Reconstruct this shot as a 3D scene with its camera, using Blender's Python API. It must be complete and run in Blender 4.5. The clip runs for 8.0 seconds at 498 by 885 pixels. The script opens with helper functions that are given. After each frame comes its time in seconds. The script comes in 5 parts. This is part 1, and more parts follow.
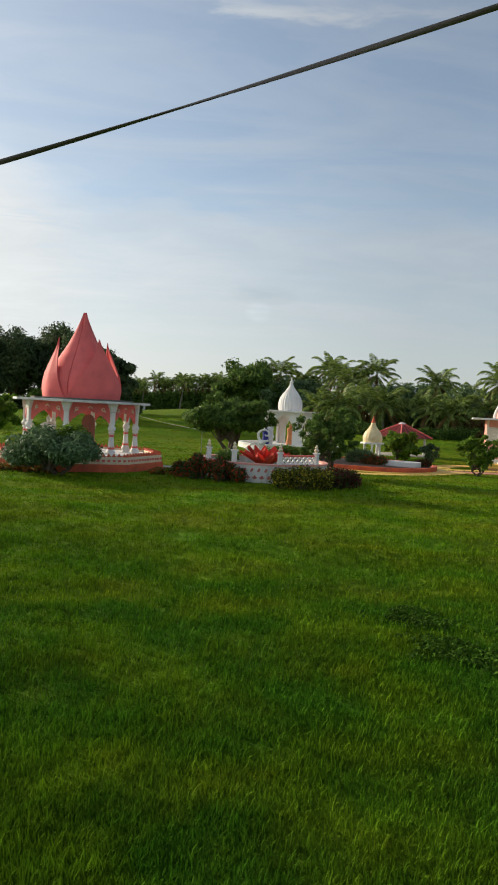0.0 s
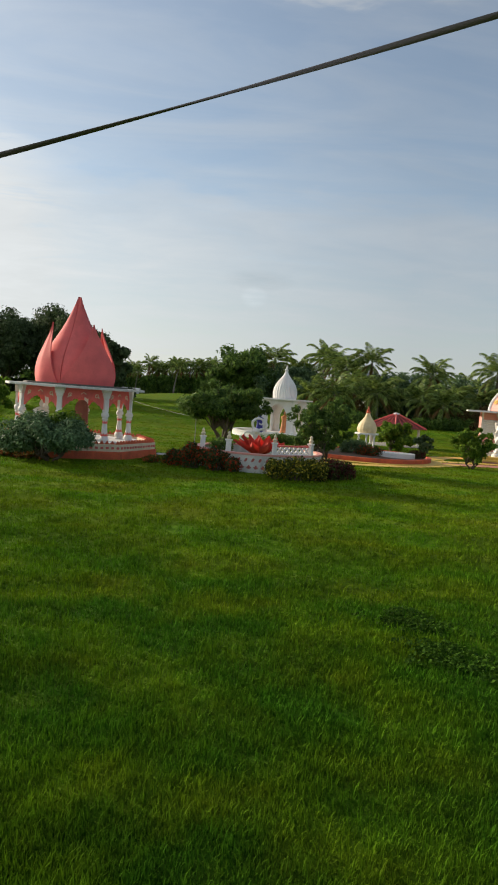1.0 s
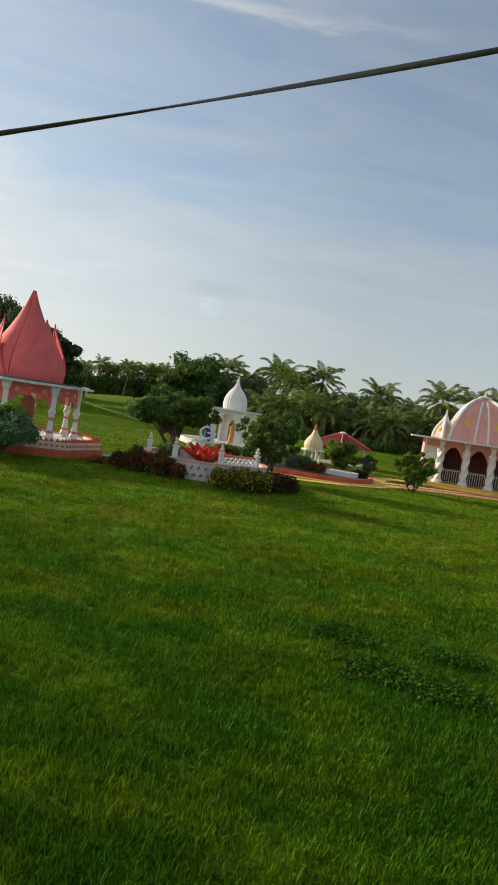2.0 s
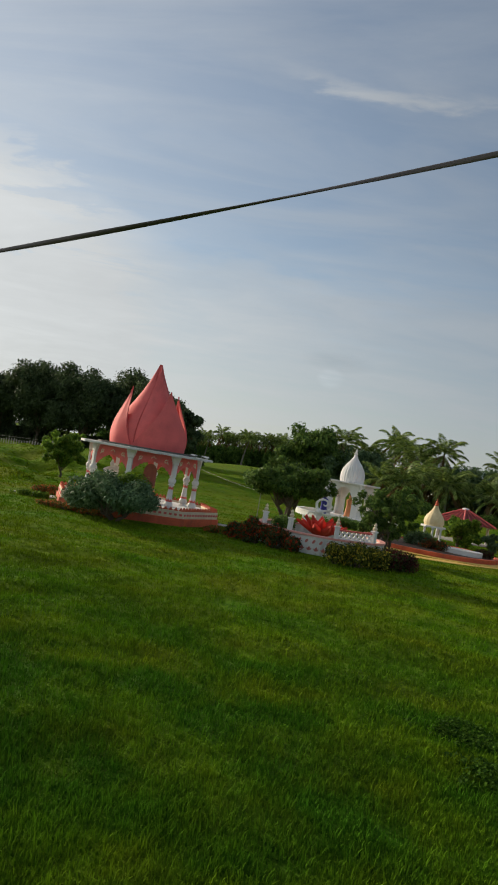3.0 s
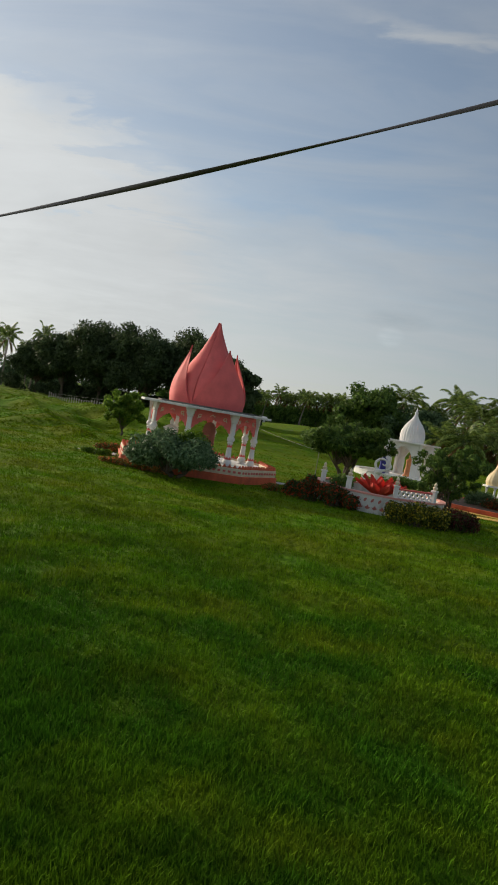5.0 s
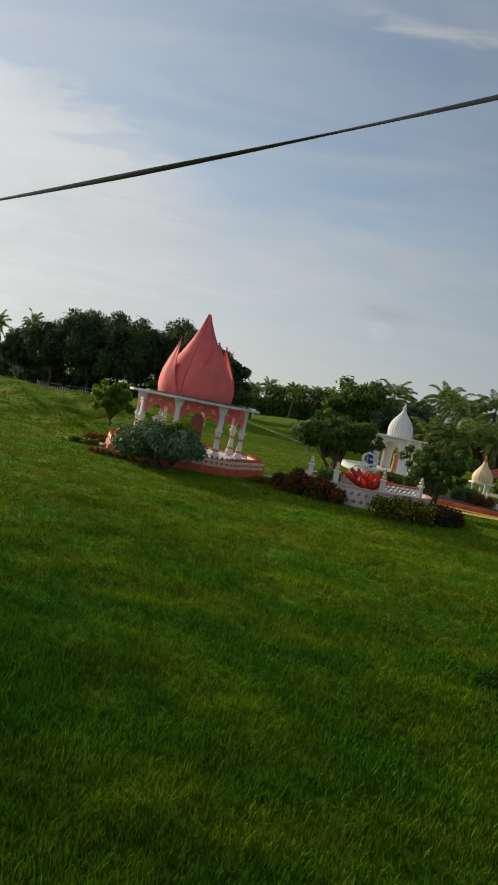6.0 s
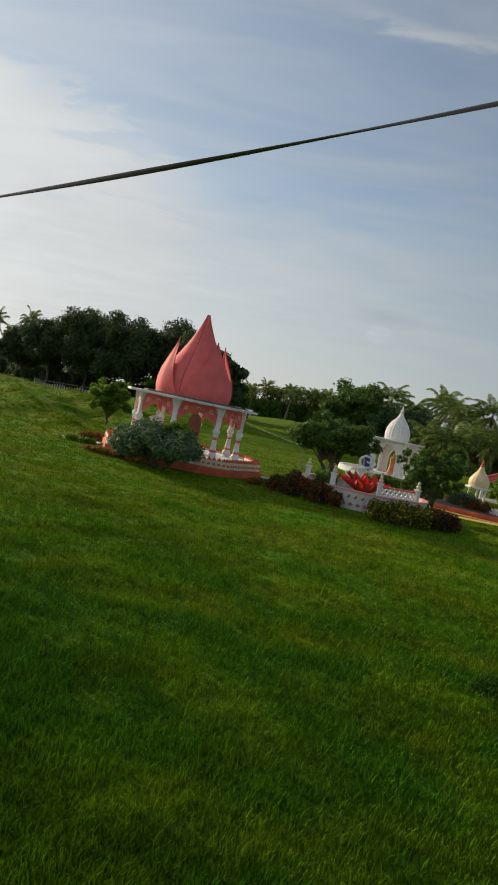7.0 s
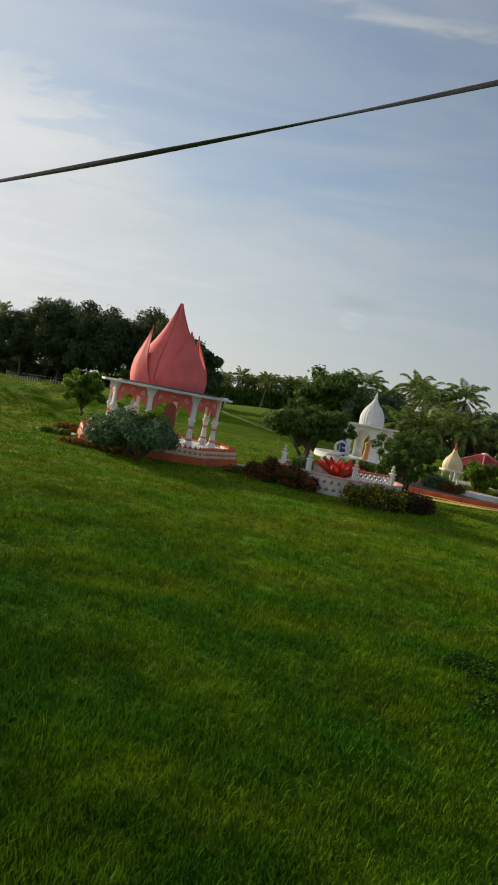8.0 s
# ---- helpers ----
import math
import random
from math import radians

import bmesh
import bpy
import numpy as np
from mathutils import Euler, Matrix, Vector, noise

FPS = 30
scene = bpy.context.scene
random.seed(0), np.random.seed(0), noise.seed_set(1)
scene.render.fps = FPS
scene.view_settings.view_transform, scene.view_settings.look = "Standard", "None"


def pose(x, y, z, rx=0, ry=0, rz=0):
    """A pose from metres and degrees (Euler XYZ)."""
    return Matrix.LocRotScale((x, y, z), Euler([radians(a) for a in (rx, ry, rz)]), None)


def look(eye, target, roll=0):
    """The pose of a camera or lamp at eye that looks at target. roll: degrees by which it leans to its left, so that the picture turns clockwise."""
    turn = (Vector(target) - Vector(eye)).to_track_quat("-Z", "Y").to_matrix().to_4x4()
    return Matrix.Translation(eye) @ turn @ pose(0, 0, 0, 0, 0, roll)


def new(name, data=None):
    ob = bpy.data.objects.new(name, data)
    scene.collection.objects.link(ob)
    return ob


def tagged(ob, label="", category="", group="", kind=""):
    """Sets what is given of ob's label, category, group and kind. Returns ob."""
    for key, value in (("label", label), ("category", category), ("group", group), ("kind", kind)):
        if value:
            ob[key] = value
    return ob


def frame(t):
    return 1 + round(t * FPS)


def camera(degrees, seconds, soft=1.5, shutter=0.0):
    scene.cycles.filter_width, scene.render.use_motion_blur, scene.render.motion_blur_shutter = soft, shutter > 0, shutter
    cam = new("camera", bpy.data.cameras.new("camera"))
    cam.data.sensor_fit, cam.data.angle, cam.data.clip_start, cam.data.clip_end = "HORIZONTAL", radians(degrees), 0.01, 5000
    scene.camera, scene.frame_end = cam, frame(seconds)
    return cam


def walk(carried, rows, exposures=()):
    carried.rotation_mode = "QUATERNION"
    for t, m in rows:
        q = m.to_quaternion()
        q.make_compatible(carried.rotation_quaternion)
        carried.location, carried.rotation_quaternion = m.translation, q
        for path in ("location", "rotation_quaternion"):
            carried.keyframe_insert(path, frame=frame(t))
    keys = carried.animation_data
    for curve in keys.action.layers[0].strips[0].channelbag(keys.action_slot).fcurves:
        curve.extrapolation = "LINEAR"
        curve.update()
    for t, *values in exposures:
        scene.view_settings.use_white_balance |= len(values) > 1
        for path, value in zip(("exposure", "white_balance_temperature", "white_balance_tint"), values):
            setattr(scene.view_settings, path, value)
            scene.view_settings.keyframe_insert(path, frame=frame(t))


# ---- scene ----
cam = camera(39.23, 8.0, soft=1.9)
EYE = 3.4
# seconds, eye x y z (about the standing point), yaw, pitch, roll
ROWS = [
    (0.0, 0.068, -0.246, -0.140, 0.02, -2.72, -3.10),
    (0.5, 0.025, 0.013, -0.006, 1.13, -4.30, -3.13),
    (1.0, -0.012, -0.024, 0.041, -0.50, -3.90, -4.20),
    (1.2, 0.000, 0.020, 0.000, -3.02, -3.54, -6.09),
    (1.75, -0.020, -0.050, 0.000, -5.50, -2.85, -7.90),
    (2.3, -0.040, -0.122, 0.001, -2.85, -1.99, -9.22),
    (2.5, 0.007, -0.091, 0.048, -1.31, -1.17, -8.31),
    (3.0, -0.033, 0.040, 0.092, 5.04, 1.64, -9.86),
    (3.5, 0.059, -0.043, 0.061, 10.18, 1.34, -7.22),
    (4.0, -0.003, -0.009, 0.005, 10.70, -0.12, -9.09),
    (4.5, -0.025, -0.052, -0.014, 11.19, -1.09, -9.73),
    (5.0, -0.050, 0.013, 0.010, 9.84, -2.46, -9.96),
    (6.5, -0.008, 0.016, 0.024, 8.87, -2.97, -11.23),
    (7.0, -0.080, 0.077, 0.030, 8.68, -2.82, -11.86),
    (7.5, -0.012, -0.011, 0.005, 6.84, -3.29, -11.48),
    (8.0, -0.035, -0.050, -0.003, 6.63, -3.36, -10.75),
]
# the camera's own brightening and darkening, in stops
EXPOSURES = [(0.0, 0.30), (0.5, 0.22), (1.2, 0.24), (2.3, 0.27), (2.5, 0.15), (3.0, -0.08), (3.5, -0.06), (4.0, -0.20), (4.5, -0.08), (5.0, -0.12), (7.0, -0.06), (7.5, 0.02), (8.0, 0.0)]
walk(cam, [(t, pose(x, y, EYE + z, 90 + pitch, roll, yaw)) for t, x, y, z, yaw, pitch, roll in ROWS], EXPOSURES)

# ---- light ----
SUN_AZ, SUN_EL = -58.0, 18.0          # degrees from straight ahead (minus: to the left), height
sun_dir = Vector((math.sin(radians(SUN_AZ)) * math.cos(radians(SUN_EL)), math.cos(radians(SUN_AZ)) * math.cos(radians(SUN_EL)), math.sin(radians(SUN_EL))))
sun = new("sun", bpy.data.lights.new("sun", "SUN"))
sun.data.energy, sun.data.angle, sun.data.color = 5.0, radians(2.0), (1.0, 0.86, 0.66)
sun.matrix_world = look((0, 0, 60), Vector((0, 0, 60)) - sun_dir)


world = bpy.data.worlds.new("sky")
scene.world = world
world.use_nodes = True
wt = world.node_tree
wt.nodes.clear()


def wnode(kind, **inputs):
    n = wt.nodes.new(kind)
    for k, v in inputs.items():
        n.inputs[k.replace("_", " ")].default_value = v
    return n


w_out = wt.nodes.new("ShaderNodeOutputWorld")
w_bg = wnode("ShaderNodeBackground", Strength=0.114)
w_sky = wt.nodes.new("ShaderNodeTexSky")
w_sky.sky_type, w_sky.sun_disc = "NISHITA", False
w_sky.sun_elevation, w_sky.sun_rotation = radians(SUN_EL), radians(SUN_AZ)
w_sky.dust_density, w_sky.ozone_density, w_sky.air_density = 0.25, 1.0, 1.0
w_co = wt.nodes.new("ShaderNodeTexCoord")
w_sep = wt.nodes.new("ShaderNodeSeparateXYZ")
wt.links.new(w_co.outputs["Generated"], w_sep.inputs[0])


def wmath(op, a, b):
    n = wt.nodes.new("ShaderNodeMath")
    n.operation = op
    for i, v in ((0, a), (1, b)):
        if isinstance(v, (int, float)):
            n.inputs[i].default_value = v
        else:
            wt.links.new(v, n.inputs[i])
    return n.outputs[0]


def wrange(v, f0, f1, t0, t1, soft=False):
    n = wnode("ShaderNodeMapRange", From_Min=f0, From_Max=f1, To_Min=t0, To_Max=t1)
    if soft:
        n.interpolation_type = "SMOOTHSTEP"
    wt.links.new(v, n.inputs["Value"])
    return n.outputs[0]


def wnoise(scale, detail, rough, distort, stretch, turn, shift):
    """Cloud noise on a high flat layer over the place."""
    mp = wt.nodes.new("ShaderNodeMapping")
    mp.inputs["Rotation"].default_value, mp.inputs["Scale"].default_value, mp.inputs["Location"].default_value = (0, 0, radians(turn)), stretch, shift
    wt.links.new(w_div.outputs[0], mp.inputs["Vector"])
    n = wnode("ShaderNodeTexNoise", Scale=scale, Detail=detail, Roughness=rough, Distortion=distort)
    wt.links.new(mp.outputs[0], n.inputs["Vector"])
    return n.outputs["Fac"]


w_div = wt.nodes.new("ShaderNodeVectorMath")
w_div.operation = "DIVIDE"
wt.links.new(w_co.outputs["Generated"], w_div.inputs[0])
wt.links.new(wmath("ADD", wmath("MAXIMUM", w_sep.outputs["Z"], 0.0), 0.12), w_div.inputs[1])
broad = wnoise(0.9, 6.0, 0.55, 0.4, (0.5, 1.4, 0.2), -14, (1.3, 0.4, 0))
wisps = wnoise(2.1, 8.0, 0.58, 1.1, (0.42, 1.5, 0.2), -16, (4.1, 2.2, 0))
puffs = wnoise(3.4, 8.0, 0.60, 0.7, (0.6, 1.2, 0.4), 8, (2.7, 1.9, 0))
fine = wnoise(7.5, 8.0, 0.62, 0.5, (0.6, 1.1, 0.5), -12, (1.1, 3.3, 0))
mottle = wnoise(2.6, 6.0, 0.55, 0.5, (0.7, 1.0, 0.5), 10, (0.3, 5.2, 0))
X, Y, Z = w_sep.outputs["X"], w_sep.outputs["Y"], w_sep.outputs["Z"]


def about(v, amount):
    """A noise as a swing about nought."""
    return wmath("MULTIPLY", wmath("SUBTRACT", v, 0.5), amount)


def total(*terms):
    out = terms[0]
    for v in terms[1:]:
        out = wmath("ADD", out, v)
    return out


# a bright veil low in the sky, higher on the sun's side, with a torn upper edge
sunside = wrange(X, -0.05, -0.62, 0.0, 1.0)
edge = total(wmath("SUBTRACT", Z, wmath("MULTIPLY", sunside, 0.17)), about(broad, 0.30), about(puffs, 0.24), about(fine, 0.10))
veil = wmath("MULTIPLY", wrange(edge, 0.40, 0.17, 0.0, 0.66, True), wrange(X, -0.25, 0.35, 1.0, 0.86))
# one combed streak high up
line = wmath("SUBTRACT", Z, wmath("SUBTRACT", 0.486, wmath("MULTIPLY", X, 0.05)))
line = total(line, about(puffs, 0.055), about(fine, 0.03))
reach = wmath("MULTIPLY", wrange(X, -0.14, -0.04, 0.0, 1.0, True), wmath("MULTIPLY", wrange(X, 0.28, 0.16, 0.0, 1.0, True), wrange(Y, 0.0, 0.2, 0.0, 1.0)))
streak = wmath("MULTIPLY", wmath("MULTIPLY", wrange(wmath("ABSOLUTE", line, 0.0), 0.013, 0.0, 0.0, 0.42, True), wrange(fine, 0.36, 0.6, 0.2, 1.0)), reach)
low = total(wrange(Z, 0.34, 0.02, 0.0, 0.22), about(mottle, 0.42), about(puffs, 0.28), about(fine, 0.10))
thin = total(wrange(wisps, 0.40, 0.70, 0.24, 0.46), about(fine, 0.07))
# piled white cloud towards the sun
heap = wmath("MULTIPLY", wrange(total(wmath("SUBTRACT", Z, wmath("MULTIPLY", sunside, 0.20)), about(puffs, -0.7), about(fine, -0.25)), 0.22, 0.14, 0.0, 0.34, True), wrange(X, -0.20, -0.38, 0.0, 1.0, True))
veil = wmath("ADD", veil, heap)
w_max_out = wmath("MAXIMUM", wmath("MINIMUM", wmath("ADD", streak, wmath("MAXIMUM", wmath("ADD", veil, low), wmath("ADD", thin, wmath("MULTIPLY", sunside, 0.26)))), 0.94), 0.05)
w_mix = wt.nodes.new("ShaderNodeMix")
w_mix.data_type = "RGBA"
wt.links.new(w_max_out, w_mix.inputs[0])
wt.links.new(w_sky.outputs[0], w_mix.inputs[6])
w_tone = wt.nodes.new("ShaderNodeMix")
w_tone.data_type = "RGBA"
w_tone.inputs[6].default_value, w_tone.inputs[7].default_value = (3.42, 3.66, 3.88, 1), (6.5, 6.65, 6.6, 1)
wt.links.new(wrange(w_sep.outputs["X"], 0.22, -0.52, 0.0, 1.0), w_tone.inputs[0])
# the clouds' own light and grey parts, and one small puff with a grey shoulder low over the field
def spot(x0, z0, wx, wz):
    dx, dz = wmath("MULTIPLY", wmath("SUBTRACT", X, x0), 1 / wx), wmath("MULTIPLY", wmath("SUBTRACT", Z, z0), 1 / wz)
    return wmath("MULTIPLY", wrange(wmath("ADD", wmath("MULTIPLY", dx, dx), wmath("MULTIPLY", dz, dz)), 1.0, 0.0, 0.0, 1.0, True), wmath("MULTIPLY", wrange(fine, 0.3, 0.6, 0.2, 1.0), wrange(Y, 0.0, 0.1, 0.0, 1.0)))


w_shade = wt.nodes.new("ShaderNodeVectorMath")
w_shade.operation = "SCALE"
wt.links.new(w_tone.outputs[2], w_shade.inputs[0])
wt.links.new(total(1.0, about(mottle, 0.24), about(puffs, 0.15), about(fine, 0.05), wmath("MULTIPLY", spot(0.006, 0.137, 0.022, 0.017), 0.16), wmath("MULTIPLY", spot(0.012, 0.160, 0.060, 0.016), -0.13)), w_shade.inputs["Scale"])
wt.links.new(w_shade.outputs[0], w_mix.inputs[7])
wt.links.new(w_mix.outputs[2], w_bg.inputs["Color"])
wt.links.new(w_bg.outputs[0], w_out.inputs[0])


# ---- materials ----
def material(name, color, rough=0.6, vary=0.18, scale=3.0, fine=40.0, bump=0.15, metal=0.0, stain=None, stain_amount=0.0, spec=0.4):
    """A painted, plastered or earthen surface with large stains, fine grain and relief."""
    m = bpy.data.materials.new(name)
    m.use_nodes = True
    nt = m.node_tree
    b = nt.nodes["Principled BSDF"]
    b.inputs["Roughness"].default_value, b.inputs["Metallic"].default_value = rough, metal
    b.inputs["Specular IOR Level"].default_value = spec
    co = nt.nodes.new("ShaderNodeTexCoord")
    n1 = nt.nodes.new("ShaderNodeTexNoise")
    n1.inputs["Scale"].default_value, n1.inputs["Detail"].default_value = scale, 6
    n2 = nt.nodes.new("ShaderNodeTexNoise")
    n2.inputs["Scale"].default_value, n2.inputs["Detail"].default_value = fine, 3
    nt.links.new(co.outputs["Object"], n1.inputs["Vector"])
    nt.links.new(co.outputs["Object"], n2.inputs["Vector"])
    r1 = nt.nodes.new("ShaderNodeMapRange")
    r1.inputs["From Min"].default_value, r1.inputs["From Max"].default_value = 0.3, 0.7
    r1.inputs["To Min"].default_value, r1.inputs["To Max"].default_value = 1 - vary, 1 + vary * 0.6
    nt.links.new(n1.outputs["Fac"], r1.inputs["Value"])
    r2 = nt.nodes.new("ShaderNodeMapRange")
    r2.inputs["From Min"].default_value, r2.inputs["From Max"].default_value = 0.3, 0.7
    r2.inputs["To Min"].default_value, r2.inputs["To Max"].default_value = 1 - vary * 0.5, 1 + vary * 0.4
    nt.links.new(n2.outputs["Fac"], r2.inputs["Value"])
    mul = nt.nodes.new("ShaderNodeMath")
    mul.operation = "MULTIPLY"
    nt.links.new(r1.outputs[0], mul.inputs[0])
    nt.links.new(r2.outputs[0], mul.inputs[1])
    base = nt.nodes.new("ShaderNodeVectorMath")
    base.operation = "SCALE"
    base.inputs[0].default_value = color
    nt.links.new(mul.outputs[0], base.inputs["Scale"])
    last = base.outputs[0]
    if stain:
        n3 = nt.nodes.new("ShaderNodeTexNoise")
        n3.inputs["Scale"].default_value, n3.inputs["Detail"].default_value, n3.inputs["Roughness"].default_value = scale * 0.7, 8, 0.7
        mp = nt.nodes.new("ShaderNodeMapping")
        mp.inputs["Scale"].default_value, mp.inputs["Location"].default_value = (1, 1, 0.35), (3.7, 1.1, 0)
        nt.links.new(co.outputs["Object"], mp.inputs["Vector"])
        nt.links.new(mp.outputs[0], n3.inputs["Vector"])
        r3 = nt.nodes.new("ShaderNodeMapRange")
        r3.inputs["From Min"].default_value, r3.inputs["From Max"].default_value = 0.5, 0.72
        r3.inputs["To Max"].default_value = stain_amount
        nt.links.new(n3.outputs["Fac"], r3.inputs["Value"])
        mx = nt.nodes.new("ShaderNodeMix")
        mx.data_type = "RGBA"
        mx.inputs[7].default_value = (*stain, 1)
        nt.links.new(r3.outputs[0], mx.inputs[0])
        nt.links.new(last, mx.inputs[6])
        last = mx.outputs[2]
    nt.links.new(last, b.inputs["Base Color"])
    if bump:
        bp = nt.nodes.new("ShaderNodeBump")
        bp.inputs["Strength"].default_value, bp.inputs["Distance"].default_value = bump, 0.02
        nt.links.new(n2.outputs["Fac"], bp.inputs["Height"])
        nt.links.new(bp.outputs[0], b.inputs["Normal"])
    return m


def leaf_material(name, dark, light, rough=0.5, through_light=0.3, accent=None, accent_part=0.0, gloss=0.05, patch=0.7, swing=(0.65, 1.3)):
    """Leaves: every leaf its own tone, some light passing through."""
    m = bpy.data.materials.new(name)
    m.use_nodes = True
    nt = m.node_tree
    b = nt.nodes["Principled BSDF"]
    b.inputs["Roughness"].default_value, b.inputs["Specular IOR Level"].default_value = rough, gloss
    g = nt.nodes.new("ShaderNodeNewGeometry")
    ramp = nt.nodes.new("ShaderNodeValToRGB")
    ramp.color_ramp.elements[0].color, ramp.color_ramp.elements[1].color = (*dark, 1), (*light, 1)
    ramp.color_ramp.elements[1].position = 1.0 - accent_part
    if accent:
        e = ramp.color_ramp.elements.new(min(0.999, 1.0 - accent_part + 0.01))
        e.color = (*accent, 1)
    nt.links.new(g.outputs["Random Per Island"], ramp.inputs[0])
    co = nt.nodes.new("ShaderNodeTexCoord")
    n1 = nt.nodes.new("ShaderNodeTexNoise")
    n1.inputs["Scale"].default_value, n1.inputs["Detail"].default_value = patch, 3
    nt.links.new(co.outputs["Object"], n1.inputs["Vector"])
    r1 = nt.nodes.new("ShaderNodeMapRange")
    r1.inputs["From Min"].default_value, r1.inputs["From Max"].default_value = 0.3, 0.7
    r1.inputs["To Min"].default_value, r1.inputs["To Max"].default_value = swing
    nt.links.new(n1.outputs["Fac"], r1.inputs["Value"])
    sc = nt.nodes.new("ShaderNodeVectorMath")
    sc.operation = "SCALE"
    nt.links.new(ramp.outputs[0], sc.inputs[0])
    nt.links.new(r1.outputs[0], sc.inputs["Scale"])
    nt.links.new(sc.outputs[0], b.inputs["Base Color"])
    tr = nt.nodes.new("ShaderNodeBsdfTranslucent")
    nt.links.new(sc.outputs[0], tr.inputs["Color"])
    mx = nt.nodes.new("ShaderNodeMixShader")
    mx.inputs[0].default_value = through_light
    nt.links.new(b.outputs[0], mx.inputs[1])
    nt.links.new(tr.outputs[0], mx.inputs[2])
    nt.links.new(mx.outputs[0], nt.nodes["Material Output"].inputs["Surface"])
    return m


M_RED = material("red_roof_paint", (0.77, 0.145, 0.135), 0.75, 0.14, 1.2, 30, 0.12, stain=(0.36, 0.06, 0.06), stain_amount=0.5)
M_PINKRED = material("pink_red_paint", (0.72, 0.14, 0.12), 0.6, 0.15, 2, 30, 0.1, stain=(0.3, 0.08, 0.07), stain_amount=0.4)
M_BASERED = material("weathered_red_paint", (0.64, 0.12, 0.05), 0.65, 0.25, 2, 25, 0.2, stain=(0.22, 0.06, 0.04), stain_amount=0.6)
M_WHITE = material("white_plaster_paint", (0.74, 0.73, 0.70), 0.6, 0.07, 1.5, 30, 0.1, stain=(0.42, 0.41, 0.37), stain_amount=0.45)
M_STAINED = material("stained_white_plaster", (0.66, 0.65, 0.61), 0.75, 0.15, 1.8, 25, 0.2, stain=(0.24, 0.24, 0.20), stain_amount=0.75)
M_FADEDRED = material("faded_red_paint", (0.50, 0.15, 0.12), 0.75, 0.25, 2.5, 25, 0.2, stain=(0.55, 0.48, 0.42), stain_amount=0.85)
M_MOULD = material("mouldy_slab_top", (0.12, 0.115, 0.10), 0.95, 0.3, 2.5, 20, 0.3)
M_CREAM = material("cream_paint", (0.70, 0.60, 0.42), 0.6, 0.1, 2, 30, 0.1, stain=(0.4, 0.33, 0.22), stain_amount=0.4)
M_PINK = material("salmon_pink_paint", (0.72, 0.33, 0.27), 0.6, 0.12, 1.5, 30, 0.1, stain=(0.5, 0.22, 0.18), stain_amount=0.4)
M_YELLOW = material("yellow_paint", (0.70, 0.45, 0.08), 0.6, 0.15, 2, 30, 0.1, stain=(0.42, 0.26, 0.08), stain_amount=0.5)
M_PALEYELLOW = material("pale_yellow_paint", (0.74, 0.60, 0.34), 0.6, 0.12, 2.5, 30, 0.1, stain=(0.50, 0.32, 0.10), stain_amount=0.6)
M_LOTUS = material("lotus_red_paint", (0.70, 0.085, 0.06), 0.65, 0.15, 2, 30, 0.1)
M_GREYSLAB = material("grey_concrete", (0.42, 0.41, 0.39), 0.85, 0.15, 1.5, 25, 0.25, stain=(0.2, 0.2, 0.18), stain_amount=0.6)
M_PATHPINK = material("pink_path_paint", (0.52, 0.22, 0.14), 0.75, 0.2, 1.0, 20, 0.2, stain=(0.3, 0.16, 0.1), stain_amount=0.6)
M_ROOFRED = material("red_sheet_roof", (0.33, 0.06, 0.06), 0.5, 0.2, 1.2, 18, 0.15, stain=(0.2, 0.06, 0.05), stain_amount=0.5)
M_BLUE = material("deep_blue_paint", (0.03, 0.03, 0.22), 0.6, 0.15, 3, 30, 0.1)
M_ORANGE = material("orange_paint", (0.60, 0.24, 0.10), 0.6, 0.2, 3, 30, 0.1)
M_BROWN = material("brown_paint", (0.24, 0.085, 0.06), 0.6, 0.2, 3, 30, 0.1)
M_DARK = material("dark_interior_paint", (0.16, 0.05, 0.04), 0.8, 0.2, 2, 20, 0.1)
M_BARK = material("bark", (0.11, 0.085, 0.06), 0.9, 0.3, 3, 18, 0.6)
M_PALMBARK = material("palm_bark", (0.22, 0.19, 0.15), 0.9, 0.3, 3, 14, 0.5)
M_CABLE = material("black_cable_sheath", (0.085, 0.068, 0.060), 0.4, 0.25, 2, 60, 0.15)
M_GREYROOF = material("grey_sheet_roof", (0.36, 0.38, 0.38), 0.6, 0.15, 0.8, 10, 0.1)
M_WOOD = material("weathered_fence_wood", (0.30, 0.29, 0.25), 0.9, 0.25, 2, 20, 0.3)
M_SOIL = material("garden_soil", (0.12, 0.075, 0.045), 0.95, 0.3, 2, 18, 0.6)
M_WALLWHITE = material("house_wall_paint", (0.62, 0.62, 0.60), 0.7, 0.1, 1, 20, 0.1)
M_GLASS = material("dark_window_glass", (0.03, 0.035, 0.04), 0.1, 0.1, 1, 10, 0.0)

L_DARK = leaf_material("dark_tree_leaves", (0.072, 0.119, 0.063), (0.188, 0.279, 0.124), 0.6, 0.45)
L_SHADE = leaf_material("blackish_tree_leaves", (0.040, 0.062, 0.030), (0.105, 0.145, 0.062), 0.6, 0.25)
L_MID = leaf_material("mid_green_leaves", (0.059, 0.119, 0.032), (0.198, 0.310, 0.059), 0.45, 0.5)
L_GARDEN = leaf_material("deep_green_leaves", (0.042, 0.085, 0.024), (0.150, 0.235, 0.048), 0.45, 0.42)
L_BRIGHT = leaf_material("bright_green_leaves", (0.057, 0.127, 0.018), (0.218, 0.333, 0.040), 0.45, 0.5)
